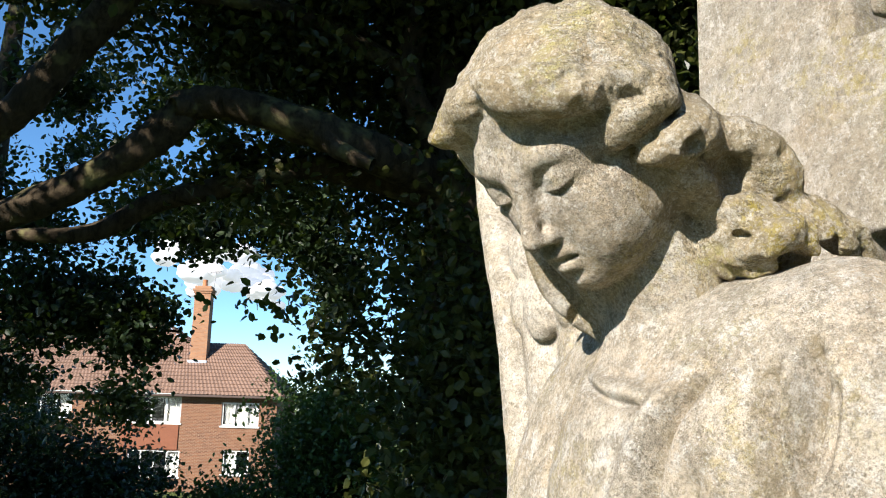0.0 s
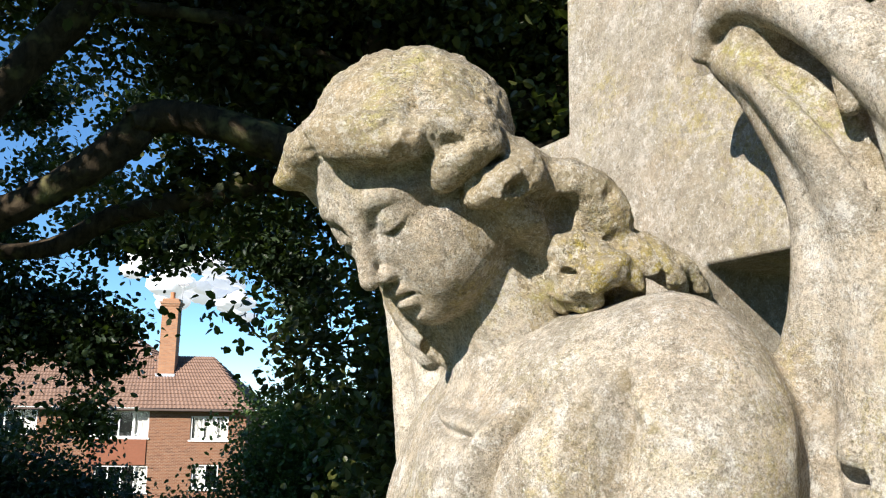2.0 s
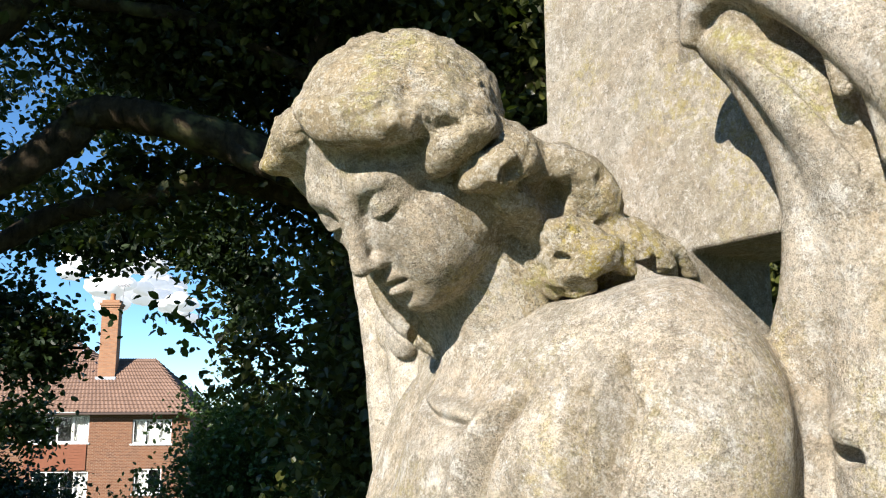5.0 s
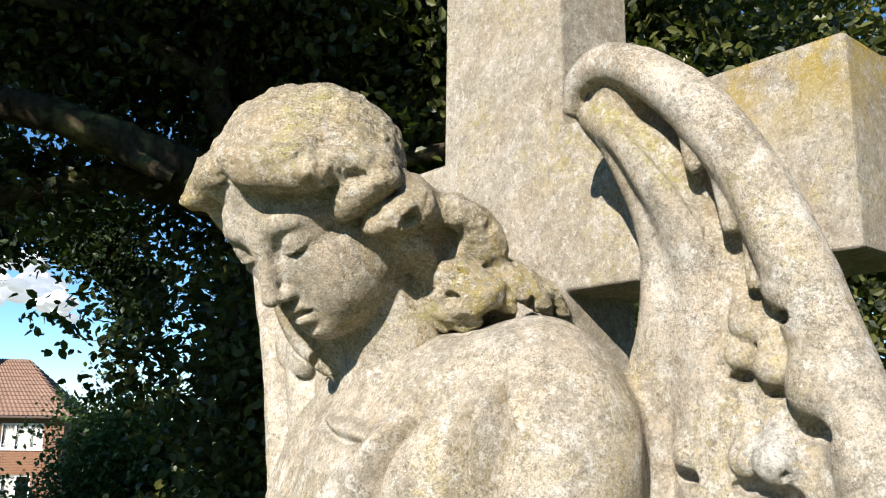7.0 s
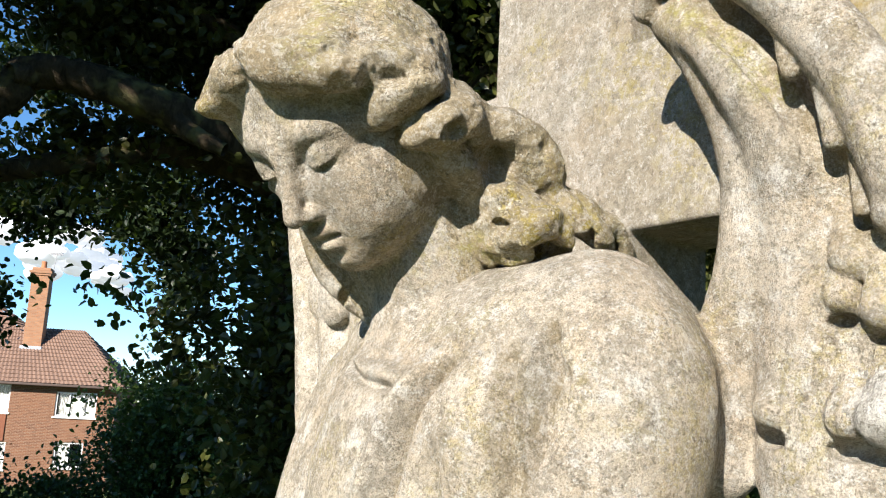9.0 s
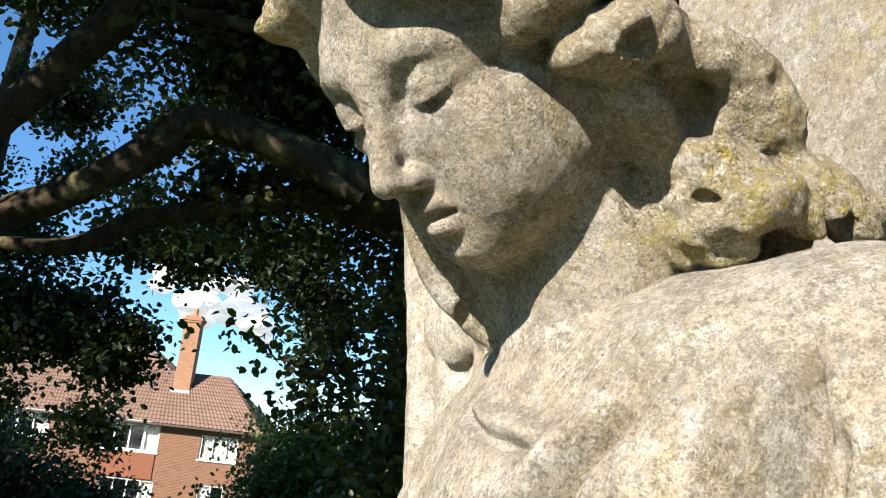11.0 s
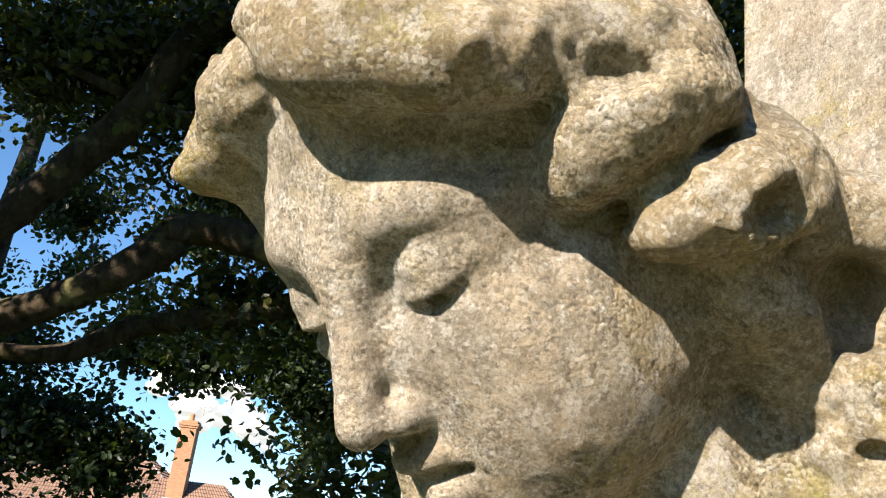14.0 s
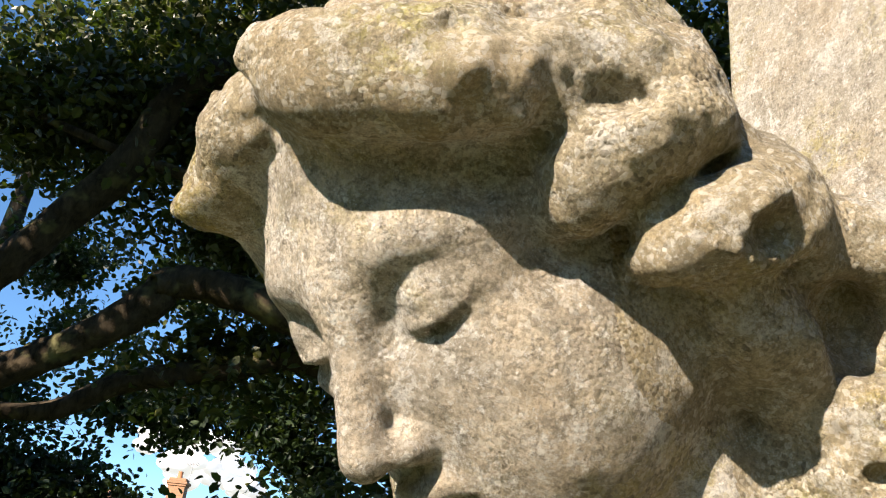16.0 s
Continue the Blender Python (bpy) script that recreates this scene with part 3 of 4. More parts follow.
    f.egg((0.170, -0.128, -0.182), (0.008, 0.012, 0.008), 0.005, carve=True)
    f.egg((0.172, -0.165, -0.152), (0.010, 0.010, 0.007), 0.005, carve=True)
    f.strand([(0.110, -0.122, 0.078, 0.003), (0.118, -0.112, 0.060, 0.0055), (0.119, -0.101, 0.050, 0.006)], 0.004, carve=True)
    f.strand([(0.062, -0.100, 0.128, 0.002), (0.092, -0.110, 0.098, 0.003), (0.112, -0.118, 0.070, 0.003)], 0.006, carve=True)
    # worn unevenness, stronger on the hair
    x, y, z = f.axes()
    hair = np.clip((z - 0.045 + 0.9 * np.maximum(0, np.abs(x - 0.0) - 0.075) * 6 - 2.2 * np.maximum(0, y + 0.01)) / 0.02, 0, 1)
    f.v += (0.0035 * hair + 0.0004) * f.lumps(0.034, 1) + (0.0024 * hair + 0.0004) * f.lumps(0.013, 2) + (0.0012 * hair + 0.0003) * f.lumps(0.0055, 9)
    v, q = f.skin()
    a, b, c = v[q].mean(1).T
    side = np.abs(a - 0.01)
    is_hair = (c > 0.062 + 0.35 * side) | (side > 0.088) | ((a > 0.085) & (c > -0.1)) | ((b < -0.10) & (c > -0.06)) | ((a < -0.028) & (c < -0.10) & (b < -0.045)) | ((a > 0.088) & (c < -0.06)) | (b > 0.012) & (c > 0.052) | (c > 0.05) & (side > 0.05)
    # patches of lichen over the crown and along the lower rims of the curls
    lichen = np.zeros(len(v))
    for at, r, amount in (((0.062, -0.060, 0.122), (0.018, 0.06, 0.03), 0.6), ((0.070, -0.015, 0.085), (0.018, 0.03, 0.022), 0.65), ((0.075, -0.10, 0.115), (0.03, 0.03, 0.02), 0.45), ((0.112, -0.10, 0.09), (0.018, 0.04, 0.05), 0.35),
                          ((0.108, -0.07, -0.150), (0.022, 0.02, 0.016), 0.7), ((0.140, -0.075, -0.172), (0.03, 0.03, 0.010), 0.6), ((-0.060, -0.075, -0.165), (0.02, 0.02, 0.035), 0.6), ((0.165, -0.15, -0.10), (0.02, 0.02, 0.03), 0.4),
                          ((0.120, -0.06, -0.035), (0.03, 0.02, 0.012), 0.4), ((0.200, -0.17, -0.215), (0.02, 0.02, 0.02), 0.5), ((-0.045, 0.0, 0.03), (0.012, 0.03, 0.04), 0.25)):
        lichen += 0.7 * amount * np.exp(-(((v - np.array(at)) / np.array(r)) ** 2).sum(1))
    return HEAD_AT + v @ HEAD_AXES, q, is_hair, lichen


def carve_body():
    f = Field((-0.55, -0.03, 1.02), (0.74, 0.36, 2.02), 0.0035)
    f.egg((0.12, 0.10, 1.42), (0.20, 0.14, 0.20), 0.03)
    f.egg((0.14, 0.165, 1.44), (0.15, 0.125, 0.16), 0.05)
    f.egg((0.245, 0.150, 1.47), (0.115, 0.122, 0.125), 0.04)
    f.egg((0.300, 0.112, 1.508), (0.113, 0.108, 0.145), 0.04)
    f.egg((0.215, 0.150, 1.558), (0.10, 0.085, 0.078), 0.04)
    f.egg((-0.06, 0.10, 1.46), (0.11, 0.10, 0.13), 0.05)
    f.egg((0.03, 0.120, 1.555), (0.11, 0.075, 0.085), 0.04)
    f.strand([(0.30, 0.11, 1.50, 0.095), (0.305, 0.135, 1.40, 0.10), (0.30, 0.18, 1.25, 0.10), (0.22, 0.26, 1.18, 0.075)], 0.04)
    f.strand([(-0.06, 0.10, 1.48, 0.09), (-0.075, 0.13, 1.38, 0.10), (-0.05, 0.18, 1.25, 0.09), (0.03, 0.26, 1.18, 0.075)], 0.04)
    f.strand([(0.12, 0.12, 1.32, 0.17), (0.12, 0.12, 1.0, 0.19), (0.12, 0.13, 0.62, 0.22), (0.12, 0.14, 0.50, 0.23)], 0.06)
    f.strand([(0.12, 0.15, 1.50, 0.09), (0.125, 0.17, 1.56, 0.065), (0.135, 0.20, 1.60, 0.05)], 0.04)
    # folds of the robe: pressed and raised lines
    f.crease([(0.286, 1.585), (0.306, 1.53), (0.312, 1.49), (0.316, 1.455), (0.316, 1.40)], 0.0045, 0.008)
    f.crease([(0.312, 1.548), (0.317, 1.512), (0.319, 1.470), (0.316, 1.40)], 0.0075, 0.022)
    f.crease([(0.326, 1.560), (0.328, 1.52), (0.327, 1.48), (0.322, 1.42)], 0.006, -0.010)
    f.crease([(0.336, 1.572), (0.339, 1.531), (0.337, 1.485), (0.331, 1.44), (0.325, 1.39)], 0.0075, 0.024)
    f.crease([(0.352, 1.540), (0.352, 1.499), (0.345, 1.44)], 0.007, 0.014)
    f.crease([(0.262, 1.540), (0.236, 1.505), (0.222, 1.472), (0.208, 1.43), (0.19, 1.38)], 0.008, 0.018)
    f.crease([(0.245, 1.545), (0.215, 1.510), (0.200, 1.475), (0.186, 1.43), (0.17, 1.38)], 0.012, -0.012)
    f.crease([(0.085, 1.540), (0.130, 1.520), (0.165, 1.511), (0.205, 1.509)], 0.004, 0.007)
    f.crease([(0.095, 1.552), (0.135, 1.533), (0.175, 1.524), (0.200, 1.520)], 0.007, -0.008)
    f.crease([(0.070, 1.570), (0.110, 1.545), (0.150, 1.537), (0.185, 1.545)], 0.005, 0.004)
    f.crease([(0.06, 1.56), (0.045, 1.51), (0.02, 1.45), (0.0, 1.38)], 0.008, 0.007)
    f.crease([(0.02, 1.56), (0.0, 1.51), (-0.02, 1.45), (-0.04, 1.38)], 0.008, -0.007)
    f.crease([(0.26, 1.46), (0.25, 1.42), (0.24, 1.36)], 0.010, 0.008)
    f.crease([(0.37, 1.50), (0.372, 1.44), (0.36, 1.37)], 0.010, 0.006)
    # near wing: the rolled leading edge, the sunk middle and the inner panel
    flat = (1, 1.7, 1)
    f.strand([(0.385, 0.075, 1.895, 0.024), (0.420, 0.045, 1.84, 0.036), (0.450, 0.026, 1.74, 0.05), (0.470, 0.012, 1.62, 0.06), (0.470, 0.005, 1.50, 0.065), (0.48, 0.0, 1.30, 0.06)], 0.02, flat=flat)
    f.strand([(0.50, 0.02, 1.72, 0.045), (0.54, 0.012, 1.62, 0.055), (0.56, 0.005, 1.50, 0.06), (0.56, 0.0, 1.30, 0.06), (0.56, 0.0, 1.10, 0.03)], 0.02, flat=flat)
    f.strand([(0.352, 0.088, 1.893, 0.013), (0.384, 0.072, 1.842, 0.018), (0.410, 0.050, 1.775, 0.022), (0.420, 0.032, 1.705, 0.028), (0.408, 0.024, 1.640, 0.030), (0.380, 0.014, 1.570, 0.030), (0.37, 0.01, 1.45, 0.03)], 0.02)
    f.egg((0.396, 0.080, 1.894), (0.034, 0.026, 0.032), 0.012)
    f.strand([(0.385, 0.030, 1.85, 0.03), (0.412, 0.020, 1.78, 0.035), (0.420, 0.01, 1.70, 0.035)], 0.012)
    f.strand([(0.376, 0.092, 1.872, 0.015), (0.415, 0.087, 1.840, 0.023), (0.442, 0.074, 1.80, 0.029), (0.458, 0.050, 1.75, 0.034), (0.465, 0.028, 1.69, 0.036), (0.46, 0.012, 1.62, 0.036)], 0.014)
    f.strand([(0.350, 0.105, 1.889, 0.011), (0.370, 0.112, 1.914, 0.017), (0.414, 0.105, 1.921, 0.024), (0.482, 0.085, 1.870, 0.029), (0.537, 0.062, 1.783, 0.032), (0.568, 0.045, 1.694, 0.034),
              (0.590, 0.03, 1.615, 0.035), (0.612, 0.022, 1.530, 0.035), (0.628, 0.018, 1.420, 0.034), (0.634, 0.02, 1.25, 0.03), (0.62, 0.02, 1.05, 0.02)], 0.008)
    f.strand([(0.396, 0.120, 1.886, 0.010), (0.436, 0.108, 1.850, 0.017), (0.468, 0.088, 1.806, 0.019), (0.490, 0.066, 1.760, 0.017), (0.512, 0.050, 1.700, 0.012), (0.527, 0.042, 1.63, 0.008)], 0.006, carve=True)
    for k in range(7):
        u = k / 6
        f.strand([(0.462 + 0.050 * u, 0.066 - 0.026 * u, 1.770 - 0.125 * u, 0.0015), (0.482 + 0.040 * u, 0.070 - 0.030 * u, 1.762 - 0.130 * u, 0.0025), (0.500 + 0.030 * u, 0.066 - 0.026 * u, 1.748 - 0.130 * u, 0.0015)], 0.004, carve=True)
    f.strand([(0.404, 0.060, 1.600, 0.008), (0.419, 0.055, 1.540, 0.015), (0.424, 0.055, 1.45, 0.019), (0.424, 0.055, 1.25, 0.02)], 0.008, carve=True)
    # feather tips
    for top, tip in (((0.480, 0.080, 1.850, 0.007), (0.489, 0.070, 1.793, 0.009)), ((0.508, 0.070, 1.800, 0.009), (0.519, 0.054, 1.730, 0.012)), ((0.528, 0.050, 1.740, 0.007), (0.533, 0.044, 1.668, 0.008)),
                     ((0.553, 0.040, 1.740, 0.014), (0.562, 0.046, 1.662, 0.020)), ((0.541, 0.026, 1.650, 0.012), (0.543, 0.034, 1.588, 0.018)), ((0.580, 0.026, 1.660, 0.018), (0.585, 0.036, 1.566, 0.028)),
                     ((0.612, 0.010, 1.54, 0.014), (0.614, 0.024, 1.44, 0.026)), ((0.515, 0.006, 1.570, 0.014), (0.508, 0.030, 1.502, 0.020)), ((0.540, 0.006, 1.560, 0.014), (0.540, 0.034, 1.500, 0.023)),
                     ((0.437, 0.004, 1.570, 0.010), (0.437, 0.026, 1.505, 0.018)), ((0.503, 0.020, 1.690, 0.013), (0.517, 0.032, 1.632, 0.018)), ((0.497, 0.014, 1.650, 0.013), (0.507, 0.030, 1.602, 0.016)),
                     ((0.470, 0.006, 1.600, 0.010), (0.472, 0.020, 1.555, 0.014))):
        f.strand([top, (tip[0], tip[1] + 0.008, tip[2], tip[3])], 0.003)
        f.egg((tip[0], tip[1] + 0.004, tip[2] - tip[3] * 1.35), (tip[3] * 1.0, 0.016, tip[3] * 0.42), 0.003, carve=True)
    for x in (0.500, 0.527, 0.552):
        f.strand([(x, 0.052, 1.485, 0.003), (x + 0.006, 0.050, 1.535, 0.002)], 0.005, carve=True)
    # far wing
    f.strand([(-0.46, 0.05, 1.92, 0.03), (-0.402, 0.05, 1.74, 0.034), (-0.362, 0.05, 1.62, 0.035), (-0.342, 0.05, 1.50, 0.035), (-0.325, 0.05, 1.40, 0.035), (-0.33, 0.05, 1.2, 0.035), (-0.33, 0.04, 1.05, 0.02)], 0.01)
    f.strand([(-0.32, 0.03, 1.86, 0.05), (-0.29, 0.03, 1.70, 0.06), (-0.25, 0.03, 1.50, 0.06), (-0.25, 0.03, 1.25, 0.06)], 0.03)
    f.strand([(-0.22, 0.04, 1.80, 0.05), (-0.17, 0.04, 1.65, 0.06), (-0.15, 0.04, 1.50, 0.06), (-0.15, 0.03, 1.25, 0.06)], 0.03)
    for c, r in (((-0.30, 0.080, 1.665), (0.035, 0.016, 0.045)), ((-0.235, 0.09, 1.650), (0.04, 0.022, 0.045)), ((-0.30, 0.085, 1.75), (0.03, 0.016, 0.04)), ((-0.23, 0.085, 1.73), (0.03, 0.018, 0.04)), ((-0.16, 0.09, 1.66), (0.03, 0.03, 0.045))):
        f.egg(c, r, 0.005)
    f.v += 0.0016 * f.lumps(0.06, 3) + 0.0009 * f.lumps(0.022, 4)
    v, q = f.skin()
    c = v[q].mean(1)
    bare = ((c[:, 0] - 0.541) / 0.026) ** 2 + ((c[:, 2] - 1.508) / 0.032) ** 2 + 0.5 * np.sin(c[:, 0] * 400) * np.sin(c[:, 2] * 330) < 1
    index = np.where(bare & (c[:, 1] > 0.02), 2, 0)
    # grime with painted shade along folds and hollow, lichen under the wing's rolled edge
    grime_shade, lichen = np.zeros(len(v)), np.zeros(len(v))
    for layer, w, amount, low, path in ((grime_shade, 0.008, 0.40, 0.14, [(0.312, 1.545), (0.317, 1.512), (0.319, 1.470), (0.316, 1.41)]), (grime_shade, 0.007, 0.45, 0.14, [(0.337, 1.568), (0.339, 1.531), (0.337, 1.485), (0.331, 1.44), (0.326, 1.40)]),
                                        (grime_shade, 0.006, 0.42, 0.14, [(0.255, 1.530), (0.236, 1.505), (0.222, 1.472), (0.208, 1.43), (0.19, 1.38)]), (grime_shade, 0.003, 0.35, 0.14, [(0.302, 1.54), (0.306, 1.50), (0.308, 1.45)]), (grime_shade, 0.016, 0.75, 0.03, [(0.392, 1.884), (0.436, 1.850), (0.470, 1.808), (0.494, 1.760), (0.515, 1.705), (0.530, 1.640)]),
                                        (grime_shade, 0.014, 0.45, 0.02, [(0.352, 1.885), (0.372, 1.835), (0.390, 1.77), (0.394, 1.70), (0.384, 1.64)]),
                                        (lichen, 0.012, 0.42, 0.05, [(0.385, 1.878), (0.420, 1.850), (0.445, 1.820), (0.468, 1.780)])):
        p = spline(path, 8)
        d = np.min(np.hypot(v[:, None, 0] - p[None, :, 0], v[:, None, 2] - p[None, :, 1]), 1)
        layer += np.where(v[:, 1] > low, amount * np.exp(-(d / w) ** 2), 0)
    return to_world(v), q, index, grime_shade, lichen


def carve_skirt():
    """The lower robe and wing tips, down to the plinth."""
    f = Field((-0.45, -0.06, 0.36), (0.74, 0.44, 1.30), 0.013)
    f.strand([(0.12, 0.12, 1.32, 0.165), (0.12, 0.12, 1.0, 0.185), (0.12, 0.13, 0.62, 0.21), (0.12, 0.14, 0.50, 0.22)], 0.06)
    f.strand([(0.30, 0.18, 1.25, 0.095), (0.22, 0.26, 1.18, 0.07), (0.12, 0.29, 1.15, 0.05), (0.03, 0.26, 1.18, 0.07), (-0.05, 0.18, 1.25, 0.085)], 0.04)
    f.strand([(0.50, 0.02, 1.30, 0.06), (0.52, 0.02, 1.0, 0.05), (0.50, 0.02, 0.75, 0.03)], 0.03)
    f.strand([(-0.25, 0.03, 1.30, 0.06), (-0.27, 0.03, 1.0, 0.05), (-0.25, 0.03, 0.75, 0.03)], 0.03)
    v, q = f.skin()
    return to_world(v), q


def build_angel():
    v1, q1, is_hair, lichen1 = carve_head()
    v2, q2, bare, grime_shade2, lichen2 = carve_body()
    v3, q3 = carve_skirt()
    ob = quads_object("angel_statue", np.vstack((v1, v2, v3)), np.vstack((q1, q2 + len(v1), q3 + len(v1) + len(v2))), STATUE_STONE, smooth=True)
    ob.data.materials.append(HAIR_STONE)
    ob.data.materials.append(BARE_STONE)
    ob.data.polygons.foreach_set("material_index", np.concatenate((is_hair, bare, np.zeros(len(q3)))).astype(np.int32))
    for layer, parts in (("grime_shade", (np.zeros(len(v1)), grime_shade2)), ("lichen", (lichen1, lichen2))):
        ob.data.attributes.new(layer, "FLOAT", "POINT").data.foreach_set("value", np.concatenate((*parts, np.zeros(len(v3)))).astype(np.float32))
    return tagged(ob, "weathered limestone angel statue with bowed head and folded wings, lichen-spotted", "statue")


build_angel()


# ---- plinth and ground ----
def build_plinth():
    root = new("memorial_plinth")
    for name, lo, hi in (("die", (-0.42, -0.20, 0.20), (0.70, 0.42, 0.44)), ("step", (-0.62, -0.40, -0.02), (0.90, 0.62, 0.20))):
        bm = box(bmesh.new(), lo, hi, 0.012)
        for v in bm.verts:
            v.co = Vector(to_world([v.co])[0])
        part(name, bm, CROSS_STONE, root)
    tagged(root, "stepped limestone plinth under the angel and cross", "plinth")


build_plinth()


def ground_height(x, y):
    return -3.1 * np.clip((y - 4) / 40, 0, 1) + 0.12 * np.sin(x * 0.31 + 1) * np.cos(y * 0.27) * np.clip((np.hypot(x, y) - 3) / 6, 0, 1)


def build_ground():
    r = np.concatenate(([0], np.geomspace(1.0, 1500, 60)))
    a = np.linspace(0, 2 * math.pi, 97)[:-1]
    x, y = np.outer(r, np.cos(a)), np.outer(r, np.sin(a))
    verts = np.stack((x, y, ground_height(x, y)), -1).reshape(-1, 3)
    n = len(a)
    quads = [(i * n + j, i * n + (j + 1) % n, (i + 1) * n + (j + 1) % n, (i + 1) * n + j) for i in range(len(r) - 1) for j in range(n)]
    ob = quads_object("ground", verts, np.array(quads), GRASS, smooth=True)
    tagged(ob, "grassy churchyard ground falling away towards the house", "ground", kind="structure")


build_ground()


# ---- trees ----
def leaves(centres, size, spread, per, rng, flat=0.6):
    """Folded leaves of two quads each, scattered round the centres of clumps."""
    n = len(centres) * per
    c = np.repeat(centres, per, 0) + rng.normal(0, 1, (n, 3)) * spread * np.array((1, 1, flat))
    up = rng.normal(0, 1, (n, 3)) * 0.8 + np.array((0, 0, 0.6))
    up /= np.linalg.norm(up, axis=1)[:, None]
    along = np.cross(up, rng.normal(0, 1, (n, 3)))
    along /= np.linalg.norm(along, axis=1)[:, None]
    side = np.cross(up, along)
    s = size * rng.uniform(0.65, 1.25, n)[:, None]
    w = s * 0.36
    v = np.stack((c, c + along * s * 0.28 + side * w * 0.85 + up * s * 0.09, c + along * s * 0.68 + side * w * 0.80 + up * s * 0.09, c + along * s,
                  c + along * s * 0.68 - side * w * 0.80 + up * s * 0.09, c + along * s * 0.28 - side * w * 0.85 + up * s * 0.09), 1).reshape(-1, 3)
    i = np.arange(n)[:, None] * 6
    q = np.hstack((i, i + 1, i + 2, i + 3, i, i + 3, i + 4, i + 5)).reshape(-1, 4)
    return v, q


def tree(name, label, limbs, clumps, size, spread, per, leaf, seed, category="tree"):
    root = new(name)
    rng = np.random.default_rng(seed)
    for i, limb in enumerate(limbs):
        v, q = tube(limb, 14, 7, 0.22, seed + i)
        quads_object("bough" if i else "trunk", v, q, BARK, root, smooth=True)
    v, q = leaves(clumps, size, spread, per, rng)
    ob = quads_object("crown", v, q, leaf, root)
    ob["kind"] = "stuff"
    tagged(root, label, category)
    return root


def in_egg(rng, n, c, r, shell=0.0):
    p = rng.normal(0, 1, (n, 3))
    p /= np.linalg.norm(p, axis=1)[:, None]
    p *= (shell + (1 - shell) * rng.random(n)[:, None]) ** (1 / 3)
    th, ph = np.arctan2(p[:, 1], p[:, 0]), p[:, 2]
    p *= (0.82 + 0.22 * np.sin(3 * th + 5 * ph + c[0]) + 0.16 * np.sin(7 * th - 9 * ph + c[2]))[:, None] * rng.uniform(0.85, 1.2, (n, 1))
    return np.array(c) + p * np.array(r)


def gap(c, centre, radii):
    """Clumps outside an opening in the foliage."""
    return c[(((c - np.array(centre)) / np.array(radii)) ** 2).sum(1) > 1]


def thinned(c):
    """Opens ragged gaps through the upper foliage on the side towards the house."""
    u, w = c[:, 0] / c[:, 1], (c[:, 2] - 1.5) / c[:, 1]
    holes = np.sin(38 * u + 1) * np.sin(43 * w + 2) + 0.5 * np.sin(71 * u - 29 * w) > 0.42
    return c[~(holes & (u < -0.2) & (u > -0.8) & (w > 0.28) & (w < 0.50))]


